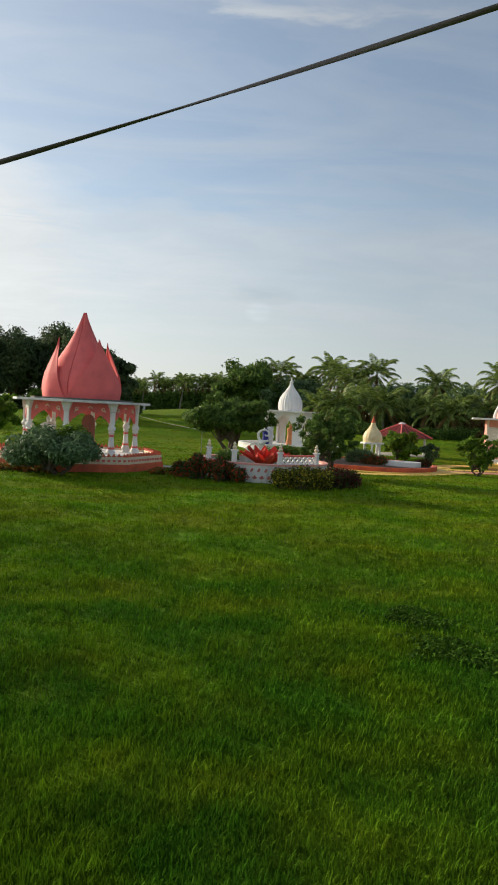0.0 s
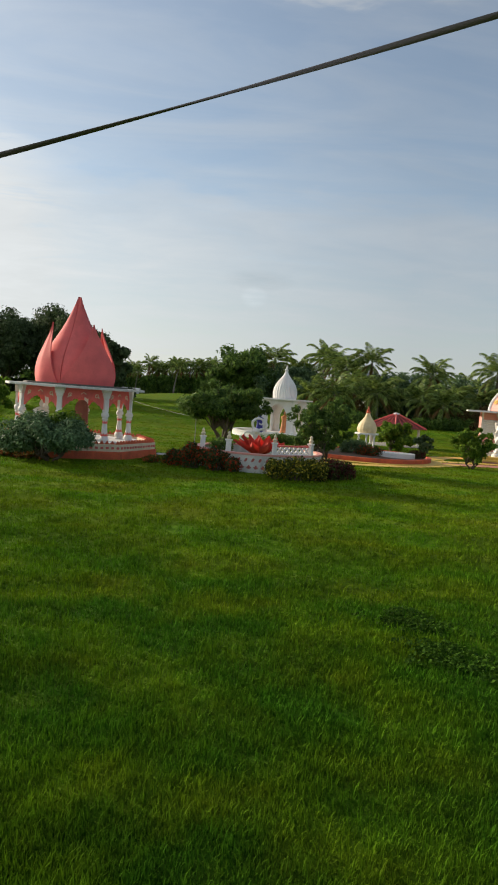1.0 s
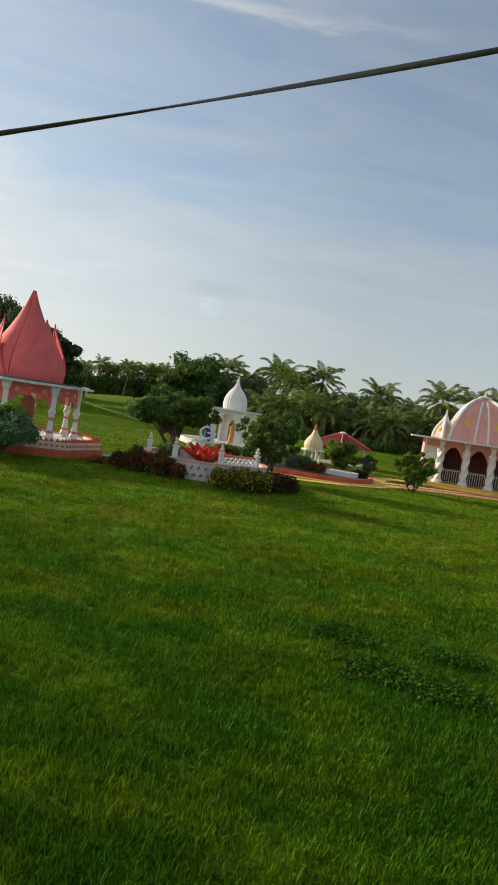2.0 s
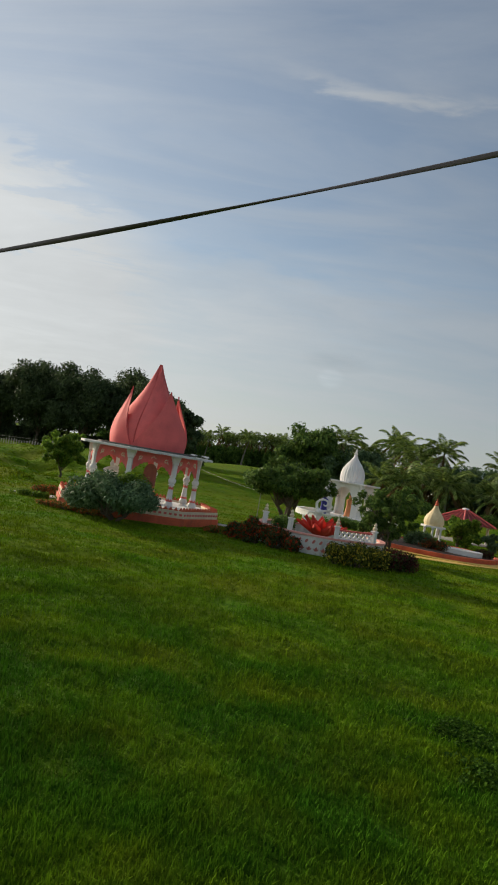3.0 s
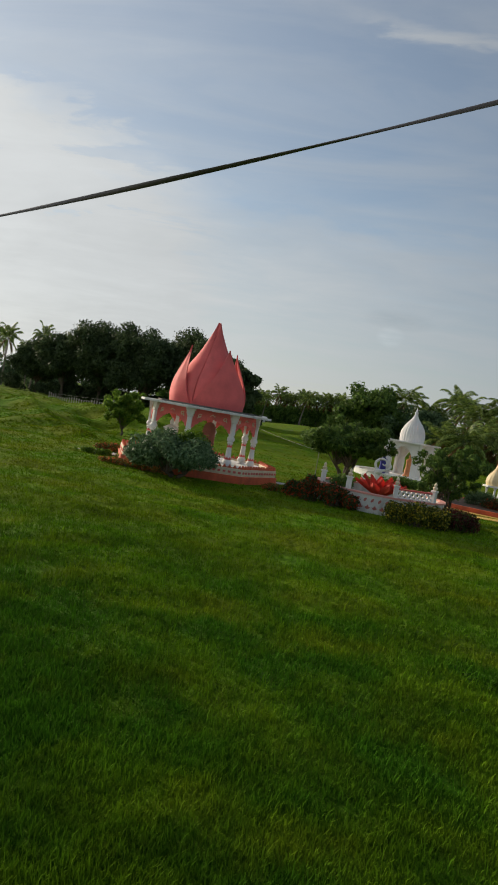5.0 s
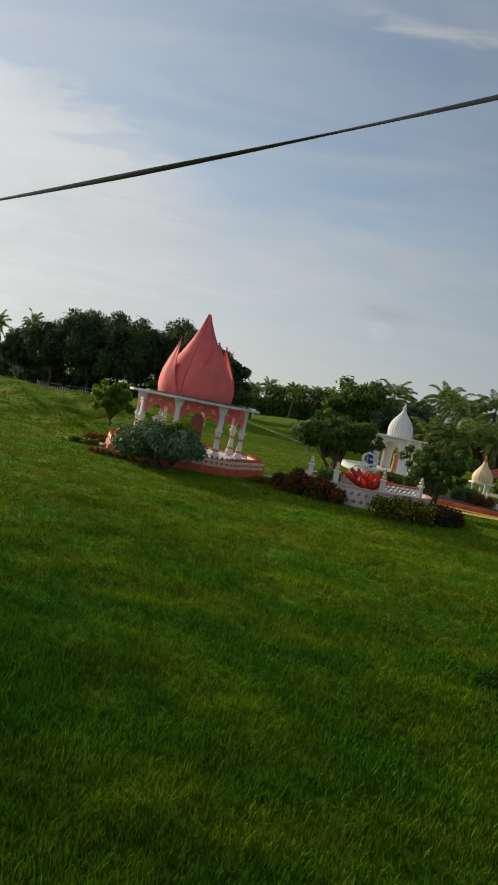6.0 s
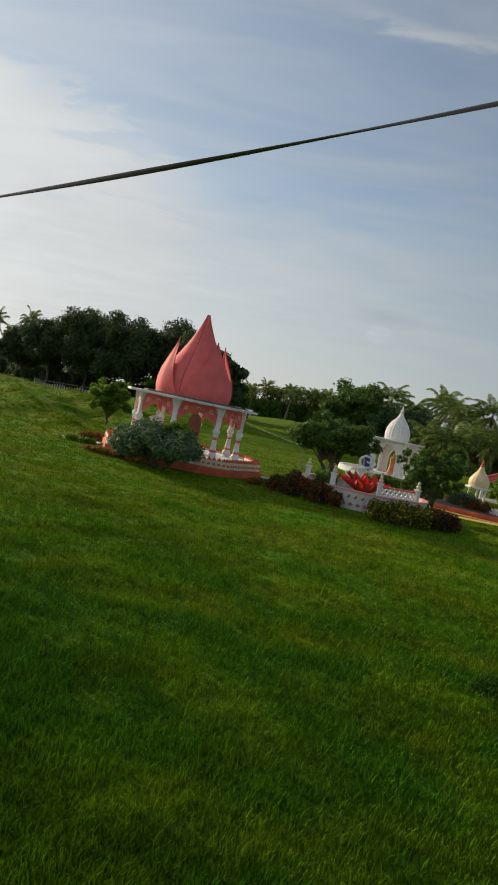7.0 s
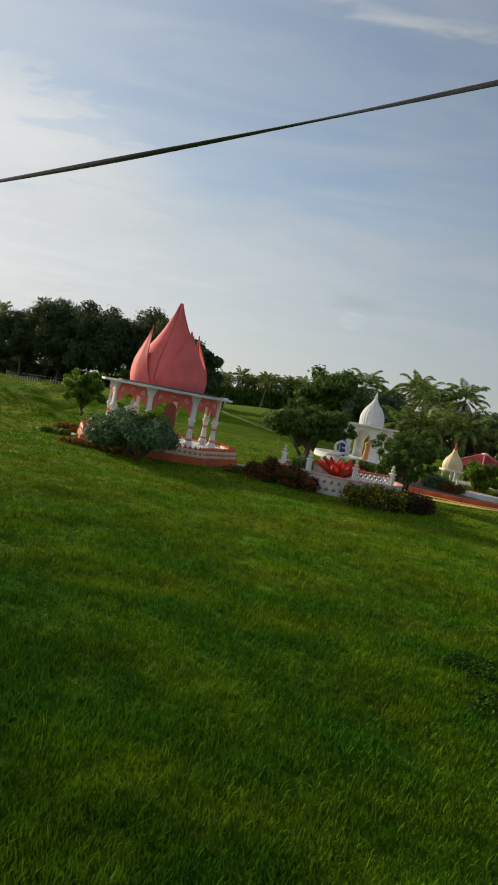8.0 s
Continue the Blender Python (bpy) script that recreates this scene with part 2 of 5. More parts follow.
L_TEAL = leaf_material("grey_green_leaves", (0.048, 0.098, 0.045), (0.17, 0.26, 0.125), 0.5, 0.25)
L_PALM = leaf_material("palm_leaves", (0.057, 0.113, 0.023), (0.285, 0.350, 0.085), 0.45, 0.26, gloss=0.12, patch=1.6, swing=(0.35, 1.6))
L_PALMDRY = leaf_material("dry_palm_leaves", (0.10, 0.06, 0.025), (0.22, 0.14, 0.05), 0.6, 0.2)
L_REDHEDGE = leaf_material("red_flower_hedge_leaves", (0.024, 0.042, 0.014), (0.084, 0.108, 0.036), 0.5, 0.2, (0.48, 0.06, 0.02), 0.25)
L_CROTON = leaf_material("yellow_croton_leaves", (0.024, 0.042, 0.012), (0.168, 0.180, 0.024), 0.45, 0.25, (0.50, 0.40, 0.04), 0.2)
L_MAROON = leaf_material("maroon_hedge_leaves", (0.03, 0.015, 0.012), (0.13, 0.035, 0.03), 0.5, 0.2, (0.05, 0.09, 0.02), 0.35)
L_WEED = leaf_material("dark_weed_leaves", (0.022, 0.06, 0.006), (0.07, 0.15, 0.012), 0.7, 0.25)


def grass_material(name, blades):
    """Lawn: patches of lush and of yellowed, thin grass; blades add a tone of their own each."""
    m = bpy.data.materials.new(name)
    m.use_nodes = True
    nt = m.node_tree
    b = nt.nodes["Principled BSDF"]
    b.inputs["Roughness"].default_value, b.inputs["Specular IOR Level"].default_value = 0.9, 0.03
    co = nt.nodes.new("ShaderNodeTexCoord")
    n1 = nt.nodes.new("ShaderNodeTexNoise")
    n1.inputs["Scale"].default_value, n1.inputs["Detail"].default_value, n1.inputs["Roughness"].default_value = 0.34, 4, 0.55
    nt.links.new(co.outputs["Object"], n1.inputs["Vector"])
    n2 = nt.nodes.new("ShaderNodeTexNoise")
    n2.inputs["Scale"].default_value, n2.inputs["Detail"].default_value = 5.0, 5
    nt.links.new(co.outputs["Object"], n2.inputs["Vector"])
    ramp = nt.nodes.new("ShaderNodeValToRGB")
    el = ramp.color_ramp.elements
    el[0].position, el[0].color = 0.36, (0.092, 0.204, 0.007, 1)
    el[1].position, el[1].color = 0.64, (0.146, 0.194, 0.009, 1)
    e = el.new(0.48)
    e.color = (0.120, 0.203, 0.007, 1)
    nt.links.new(n1.outputs["Fac"], ramp.inputs[0])
    # ragged deep green patches in the near lawn; shade between near blades is painted into them too
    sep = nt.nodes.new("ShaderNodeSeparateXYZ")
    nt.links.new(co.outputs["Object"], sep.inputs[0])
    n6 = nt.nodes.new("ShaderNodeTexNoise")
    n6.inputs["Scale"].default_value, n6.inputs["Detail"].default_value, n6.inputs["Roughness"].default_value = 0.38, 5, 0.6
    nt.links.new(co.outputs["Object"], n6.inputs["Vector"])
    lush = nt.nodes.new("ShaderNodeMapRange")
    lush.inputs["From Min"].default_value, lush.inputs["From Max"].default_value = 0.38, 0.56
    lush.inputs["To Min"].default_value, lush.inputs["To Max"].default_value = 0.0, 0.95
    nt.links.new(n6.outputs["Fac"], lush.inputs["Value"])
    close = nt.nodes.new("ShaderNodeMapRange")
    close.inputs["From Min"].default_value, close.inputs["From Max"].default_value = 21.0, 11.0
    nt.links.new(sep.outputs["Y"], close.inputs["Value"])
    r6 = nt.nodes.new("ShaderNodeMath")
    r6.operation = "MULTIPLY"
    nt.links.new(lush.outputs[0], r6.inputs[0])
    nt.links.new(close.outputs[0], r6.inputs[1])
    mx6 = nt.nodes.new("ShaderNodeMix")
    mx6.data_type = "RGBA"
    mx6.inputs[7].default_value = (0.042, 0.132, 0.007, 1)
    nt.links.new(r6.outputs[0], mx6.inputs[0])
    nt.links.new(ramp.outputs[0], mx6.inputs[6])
    r2 = nt.nodes.new("ShaderNodeMapRange")
    r2.inputs["From Min"].default_value, r2.inputs["From Max"].default_value = 0.3, 0.7
    r2.inputs["To Min"].default_value, r2.inputs["To Max"].default_value = 0.74, 1.24
    nt.links.new(n2.outputs["Fac"], r2.inputs["Value"])
    sc = nt.nodes.new("ShaderNodeVectorMath")
    sc.operation = "SCALE"
    nt.links.new(mx6.outputs[2], sc.inputs[0])
    nt.links.new(r2.outputs[0], sc.inputs["Scale"])
    last = sc.outputs[0]
    # long low drifts of tone: uneven growth, and the shade of low mounds put into colour
    mp = nt.nodes.new("ShaderNodeMapping")
    mp.inputs["Scale"].default_value, mp.inputs["Rotation"].default_value = (0.32, 1.0, 1.0), (0, 0, radians(6))
    nt.links.new(co.outputs["Object"], mp.inputs["Vector"])
    n5 = nt.nodes.new("ShaderNodeTexNoise")
    n5.inputs["Scale"].default_value, n5.inputs["Detail"].default_value, n5.inputs["Roughness"].default_value = 0.9, 4, 0.6
    nt.links.new(mp.outputs[0], n5.inputs["Vector"])
    r5 = nt.nodes.new("ShaderNodeMapRange")
    r5.inputs["From Min"].default_value, r5.inputs["From Max"].default_value = 0.32, 0.68
    r5.inputs["To Min"].default_value, r5.inputs["To Max"].default_value = 0.80, 1.18
    nt.links.new(n5.outputs["Fac"], r5.inputs["Value"])
    s5 = nt.nodes.new("ShaderNodeVectorMath")
    s5.operation = "SCALE"
    nt.links.new(last, s5.inputs[0])
    nt.links.new(r5.outputs[0], s5.inputs["Scale"])
    last = s5.outputs[0]
    if blades:
        g = nt.nodes.new("ShaderNodeNewGeometry")
        r3 = nt.nodes.new("ShaderNodeMapRange")
        r3.inputs["To Min"].default_value, r3.inputs["To Max"].default_value = 0.70, 1.24
        nt.links.new(g.outputs["Random Per Island"], r3.inputs["Value"])
        s2 = nt.nodes.new("ShaderNodeVectorMath")
        s2.operation = "SCALE"
        nt.links.new(last, s2.inputs[0])
        nt.links.new(r3.outputs[0], s2.inputs["Scale"])
        last = s2.outputs[0]
        tr = nt.nodes.new("ShaderNodeBsdfTranslucent")
        nt.links.new(last, tr.inputs["Color"])
        mx = nt.nodes.new("ShaderNodeMixShader")
        mx.inputs[0].default_value = 0.22
        nt.links.new(b.outputs[0], mx.inputs[1])
        nt.links.new(tr.outputs[0], mx.inputs[2])
        nt.links.new(mx.outputs[0], nt.nodes["Material Output"].inputs["Surface"])
    else:
        # thatch and soil between the blades
        th = nt.nodes.new("ShaderNodeMix")
        th.data_type = "RGBA"
        th.inputs[0].default_value, th.inputs[7].default_value = 0.28, (0.050, 0.052, 0.008, 1)
        nt.links.new(last, th.inputs[6])
        last = th.outputs[2]
        n3 = nt.nodes.new("ShaderNodeTexNoise")
        n3.inputs["Scale"].default_value, n3.inputs["Detail"].default_value = 14.0, 4
        nt.links.new(co.outputs["Object"], n3.inputs["Vector"])
        bp = nt.nodes.new("ShaderNodeBump")
        bp.inputs["Strength"].default_value, bp.inputs["Distance"].default_value = 0.8, 0.06
        nt.links.new(n3.outputs["Fac"], bp.inputs["Height"])
        n4 = nt.nodes.new("ShaderNodeTexNoise")
        n4.inputs["Scale"].default_value, n4.inputs["Detail"].default_value = 0.8, 4
        nt.links.new(co.outputs["Object"], n4.inputs["Vector"])
        bq = nt.nodes.new("ShaderNodeBump")
        bq.inputs["Strength"].default_value, bq.inputs["Distance"].default_value = 0.9, 0.35
        nt.links.new(n4.outputs["Fac"], bq.inputs["Height"])
        nt.links.new(bq.outputs[0], bp.inputs["Normal"])
        nt.links.new(bp.outputs[0], b.inputs["Normal"])
    nt.links.new(last, b.inputs["Base Color"])
    return m


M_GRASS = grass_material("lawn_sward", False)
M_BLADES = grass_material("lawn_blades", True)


# ---- shape helpers ----
def bm_box(x0, x1, y0, y1, z0, z1, bevel=0.0, bm=None):
    own = bm or bmesh.new()
    made = bmesh.ops.create_cube(own, size=1.0, matrix=Matrix.Translation(((x0 + x1) / 2, (y0 + y1) / 2, (z0 + z1) / 2)) @ Matrix.Diagonal((x1 - x0, y1 - y0, z1 - z0, 1)))
    if bevel:
        edges = {e for v in made["verts"] for e in v.link_edges}
        bmesh.ops.bevel(own, geom=list(edges), offset=bevel, segments=2, affect="EDGES", profile=0.5)
    return own


def bm_lathe(profile, n=24, bm=None, x=0, y=0, z=0, flute=0.0, flutes=0):
    """A turned form from (radius, height) pairs; flutes: ribs round it."""
    own = bm or bmesh.new()
    rings = []
    for r, h in profile:
        ring = []
        for k in range(n):
            a = 2 * math.pi * k / n
            q = r * (1 + flute * abs(math.sin(a * flutes / 2))) if flutes else r
            ring.append(own.verts.new((x + q * math.cos(a), y + q * math.sin(a), z + h)))
        rings.append(ring)
    for lo, hi in zip(rings, rings[1:]):
        for k in range(n):
            own.faces.new((lo[k], lo[(k + 1) % n], hi[(k + 1) % n], hi[k]))
    own.faces.new(rings[0][::-1])
    own.faces.new(rings[-1])
    return own


def bm_prism(poly, z0, z1, bm=None, bevel=0.0):
    own = bm or bmesh.new()
    lo = [own.verts.new((x, y, z0)) for x, y in poly]
    hi = [own.verts.new((x, y, z1)) for x, y in poly]
    n = len(poly)
    own.faces.new(lo[::-1])
    top = own.faces.new(hi)
    for k in range(n):
        own.faces.new((lo[k], lo[(k + 1) % n], hi[(k + 1) % n], hi[k]))
    if bevel:
        bmesh.ops.bevel(own, geom=list(top.edges), offset=bevel, segments=2, affect="EDGES", profile=0.5)
    return own


def bm_tube(points, radii, n=8, bm=None):
    own = bm or bmesh.new()
    pts = [Vector(p) for p in points]
    rings = []
    for i, p in enumerate(pts):
        d = (pts[min(i + 1, len(pts) - 1)] - pts[max(i - 1, 0)]).normalized()
        u = d.orthogonal().normalized() if abs(d.z) < 0.99 else Vector((1, 0, 0))
        if abs(d.z) >= 0.3:
            u = (Vector((1, 0, 0)) - d * d.x).normalized()
        v = d.cross(u)
        rings.append([own.verts.new(p + (u * math.cos(2 * math.pi * k / n) + v * math.sin(2 * math.pi * k / n)) * radii[i]) for k in range(n)])
    for lo, hi in zip(rings, rings[1:]):
        for k in range(n):
            own.faces.new((lo[k], lo[(k + 1) % n], hi[(k + 1) % n], hi[k]))
    own.faces.new(rings[0][::-1])
    own.faces.new(rings[-1])
    return own


def bm_plate(poly, thick, bm=None):
    """A plate that stands in x, z, with its middle plane at y 0."""
    own = bm_prism(poly, -thick / 2, thick / 2, bm)
    if bm is None:
        bmesh.ops.transform(own, matrix=Matrix.Rotation(radians(90), 4, "X"), verts=own.verts)
        bmesh.ops.recalc_face_normals(own, faces=own.faces)
    return own


def octagon(r, turn=0.0, n=8):
    return [(r * math.cos(2 * math.pi * k / n + turn), r * math.sin(2 * math.pi * k / n + turn)) for k in range(n)]


def mesh_of(name, bm, mat, smooth=False):
    bmesh.ops.recalc_face_normals(bm, faces=bm.faces)
    me = bpy.data.meshes.new(name)
    bm.to_mesh(me)
    bm.free()
    me.materials.append(mat)
    if smooth:
        me.polygons.foreach_set("use_smooth", [True] * len(me.polygons))
        me.set_sharp_from_angle(angle=radians(40))
    return me


def part(name, bm, mat, parent, label="", smooth=False, at=None):
    """One mesh as a part under a thing or another part."""
    me = bm if isinstance(bm, bpy.types.Mesh) else mesh_of(name, bm, mat, smooth)
    ob = new(name, me)
    ob.parent = parent
    if at is not None:
        ob.matrix_basis = at
    return tagged(ob, label)


def thing(name, label, category, at, group=""):
    ob = new(name)
    ob.empty_display_size = 0.3
    ob.matrix_basis = at
    return tagged(ob, label, category, group)


def solid(name, bm, mat, label, category="", at=None, group="", kind="", smooth=False):
    ob = new(name, mesh_of(name, bm, mat, smooth))
    if at is not None:
        ob.matrix_basis = at
    return tagged(ob, label, category, group, kind)


def quads_mesh(name, corners, mat):
    """A mesh of loose four-cornered leaves from an array (n, 4, 3)."""
    n = len(corners)
    me = bpy.data.meshes.new(name)
    me.vertices.add(n * 4)
    me.vertices.foreach_set("co", corners.astype(np.float32).ravel())
    me.loops.add(n * 4)
    me.loops.foreach_set("vertex_index", np.arange(n * 4, dtype=np.int32))
    me.polygons.add(n)
    me.polygons.foreach_set("loop_start", np.arange(0, n * 4, 4, dtype=np.int32))
    me.update(calc_edges=True)
    me.validate()
    me.materials.append(mat)
    return me


def leaves(rng, clumps, count, size, slim=0.5, up=0.35, fill=0.35):
    """Leaves on and in round clumps (x, y, z, r): rhombs of four corners, turned outwards and about."""
    c = np.array(clumps, float)
    w = c[:, 3] ** 2
    pick = rng.choice(len(c), count, p=w / w.sum())
    d = rng.normal(size=(count, 3))
    d /= np.linalg.norm(d, axis=1)[:, None]
    rad = c[pick, 3] * (1 - fill * rng.random(count) ** 1.5) * (1 + 0.17 * rng.normal(size=count))
    p = c[pick, :3] + d * rad[:, None] * np.array([1, 1, 0.85])
    nrm = d + rng.normal(size=(count, 3)) * 0.6 + np.array([0, 0, up])
    nrm /= np.linalg.norm(nrm, axis=1)[:, None]
    a = np.cross(nrm, rng.normal(size=(count, 3)))
    a /= np.linalg.norm(a, axis=1)[:, None]
    b = np.cross(nrm, a)
    s = size * (0.6 + 0.8 * rng.random(count))[:, None]
    droop = np.array([0, 0, -0.25]) * s
    return np.stack([p - a * s / 2, p + b * s * slim / 2, p + a * s / 2 + droop, p - b * s * slim / 2], axis=1)


def crown_clumps(rng, rx, rz, n, zc, small=0.35, flat=1.0, under=0.55):
    """Round clumps spread through a flattened, lobed crown."""
    out = []
    lob = rng.random() * 6.28
    for k in range(n):
        d = rng.normal(size=3)
        d /= np.linalg.norm(d)
        q = rng.random() ** 0.4
        if d[2] < 0:
            d[2] *= under
        q *= 1 + 0.13 * math.sin(3.1 * d[0] + 4.3 * d[2] + lob) + 0.10 * math.sin(5.7 * d[1] + 3.9 * d[2] - 2.3 * d[0] + 2 * lob)
        out.append((d[0] * rx * q, d[1] * rx * q, zc + d[2] * rz * q * flat, rx * small * (0.7 + 0.6 * rng.random())))
    return out


def make_tree(name, label, category, at, seed, height, spread, trunk_h, leaf_mat, leaf=0.3, count=4000, clumps=22, stems=1, trunk_r=0.14, group="", small=0.35, slim=0.5, under=0.55):
    rng = np.random.default_rng(seed)
    t = thing(name, label, category, at, group)
    rx, rz = spread / 2 * 0.8, (height - trunk_h) / 2 * 0.82
    zc = trunk_h + (height - trunk_h) / 2
    cl = crown_clumps(rng, rx, rz, clumps, zc, small, 1.0, under)
    bm = bmesh.new()
    for s in range(stems):
        a = 2 * math.pi * s / stems + rng.random()
        lean = 0.0 if stems == 1 else spread * 0.12
        x1, y1 = lean * math.cos(a), lean * math.sin(a)
        b0 = 0.0 if stems == 1 else trunk_r * 1.3
        bm_tube([(b0 * math.cos(a), b0 * math.sin(a), -0.1), (x1 * 0.5 + 0.05 * rng.normal(), y1 * 0.5, trunk_h * 0.55), (x1, y1, trunk_h), (x1 * 1.3, y1 * 1.3, zc)],
                [trunk_r * 1.25, trunk_r, trunk_r * 0.8, trunk_r * 0.4], 8, bm)
        for x, y, z, r in cl[s::stems][:9]:
            bm_tube([(x1, y1, trunk_h * 0.92), ((x1 + x) / 2, (y1 + y) / 2, (trunk_h + z) / 2 + 0.05 * height), (x, y, z)], [trunk_r * 0.5, trunk_r * 0.3, trunk_r * 0.12], 5, bm)
    part("trunk", bm, M_BARK, t, smooth=True)
    part("crown", quads_mesh("crown", leaves(rng, cl, count, leaf, slim), leaf_mat), None, t)
    return t


def make_bush(name, label, category, at, seed, sx, sy, height, leaf_mat, leaf=0.14, count=5000, clumps=40, group="", slim=0.5, r=0.35):
    """A shrub or hedge: clumps heaped in a long round form, with stems."""
    rng = np.random.default_rng(seed)
    t = thing(name, label, category, at, group)
    cl = []
    for k in range(clumps):
        u, v = rng.uniform(-1, 1), rng.uniform(-1, 1)
        if abs(u) ** 2.5 + abs(v) ** 2.5 > 1:
            continue
        top = height * (1 - 0.35 * abs(u) ** 3 - 0.2 * abs(v) ** 3) * rng.uniform(0.82, 1.0)
        rr = min(r * rng.uniform(0.7, 1.25), top / 2)
        cl.append((u * (sx / 2 - rr * 0.6), v * (sy / 2 - rr * 0.6), top - rr, rr))
        cl.append((u * (sx / 2 - rr * 0.7), v * (sy / 2 - rr * 0.7), rr * 0.9 + rng.random() * max(0.0, top - 2.4 * rr), rr))
    bm = bmesh.new()
    for x, y, z, rr in cl[::3]:
        bm_tube([(x * 0.4, y * 0.4, -0.05), (x * 0.7, y * 0.7, z * 0.6), (x, y, z)], [0.03, 0.022, 0.01], 5, bm)
    part("stems", bm, M_BARK, t)
    part("foliage", quads_mesh("foliage", leaves(rng, cl, count, leaf, slim, 0.4, 0.3), leaf_mat), None, t)
    return t


# ---- ground ----
def smooth01(a, b, v):
    k = np.clip((v - a) / (b - a), 0, 1)
    return k * k * (3 - 2 * k)


def ground_z(x, y):
    """The lie of the land: nearly level, with low swells in the lawn and a bank beyond the shrines."""
    x, y = np.asarray(x, float), np.asarray(y, float)
    swell = 0.035 * np.sin(0.55 * x + 0.3 * y) + 0.03 * np.sin(-0.35 * x + 0.8 * y + 1.0) + 0.02 * np.sin(1.3 * x + 0.9 * y + 2.0)
    swell = swell + (0.034 * np.sin(0.5 * x + 2.3 * y + 1.5 * np.sin(0.6 * x)) + 0.030 * np.sin(-0.9 * x + 3.1 * y + 1.2 * np.sin(0.9 * x + 2))) * smooth01(9, 14, y)
    swell = swell + 0.016 * np.sin(4.1 * x + 1.3 * y + 1.7 * np.sin(1.9 * y)) * np.sin(3.7 * y - 0.8 * x + 1.5 * np.sin(2.1 * x)) * smooth01(3, 5, y)
    near = swell * (1 - smooth01(24, 30, y))
    far = (0.34 * np.sin(0.10 * x + 0.36 * y) + 0.17 * np.sin(0.31 * x - 0.5 * y)) * smooth01(50, 72, y) * (0.35 + 0.65 * smooth01(4, -6, x)) * smooth01(-34, -22, x)
    bank = (1.1 * smooth01(61, 71, y - 0.25 * x) + 1.0 * smooth01(110, 260, y)) * smooth01(-48, -22, x)
    rough = 0.20 * np.sin(0.62 * x + 0.45 * y + np.sin(0.3 * y)) + 0.15 * np.sin(-0.55 * x + 0.95 * y + 1 + np.sin(0.4 * x)) + 0.09 * np.sin(1.5 * x + 1.1 * y + 0.5)
    rough = np.sign(rough) * np.abs(rough) ** 1.2 * 1.6 * smooth01(-9, -17, x) * smooth01(36, 44, y) * smooth01(125, 95, y)
    return near + far * smooth01(200, 120, y) + bank + rough


def gz(x, y):
    return float(ground_z(x, y))


def build_ground():
    ys = np.concatenate([np.linspace(-30, 2, 9), np.linspace(2.3, 34, 170), np.linspace(34.5, 130, 150), np.linspace(135, 400, 30), np.array([500, 700, 1000, 1600, 2600, 4000.0])])
    xs = np.concatenate([-np.array([4000, 2000, 1000, 600, 350, 220.0]), np.linspace(-150, -72, 30), np.linspace(-71, -34, 56), np.linspace(-33, 33, 240), np.linspace(34, 150, 50), np.array([220.0, 350, 600, 1000, 2000, 4000])])
    gx, gy = np.meshgrid(xs, ys)
    z = ground_z(gx, gy)
    co = np.stack([gx, gy, z], -1).reshape(-1, 3)
    nx, ny = len(xs), len(ys)
    idx = np.arange(nx * ny).reshape(ny, nx)
    f = np.stack([idx[:-1, :-1], idx[:-1, 1:], idx[1:, 1:], idx[1:, :-1]], -1).reshape(-1, 4)
    me = bpy.data.meshes.new("ground")
    me.from_pydata(co.tolist(), [], f.tolist())
    me.polygons.foreach_set("use_smooth", [True] * len(me.polygons))
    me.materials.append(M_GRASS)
    tagged(new("ground", me), "wide uneven green lawn with lush and yellowed patches", "lawn", kind="structure")


build_ground()


def bent(p0, p1, p2, n=16):
    return [((1 - k) ** 2 * p0[0] + 2 * k * (1 - k) * p1[0] + k * k * p2[0], (1 - k) ** 2 * p0[1] + 2 * k * (1 - k) * p1[1] + k * k * p2[1]) for k in np.linspace(0, 1, n)]


# the painted paths: line of the plan, half width
PATHS = [(bent((2.5, 39.5), (8.0, 36.6), (13.6, 43.4)), 0.5), (bent((12.6, 43.2), (16.5, 44.5), (34.0, 47.5)), 0.75), (bent((12.2, 44.8), (16.0, 46.0), (34.0, 49.2)), 0.45),
         (bent((13.0, 46.5), (14.0, 50.0), (17.2, 50.0)), 0.7), (bent((-4.3, 36.5), (-2.5, 37.0), (-1.2, 36.2)), 0.45), (bent((-12.3, 35.1), (-13.4, 35.0), (-14.6, 35.2)), 0.75)]


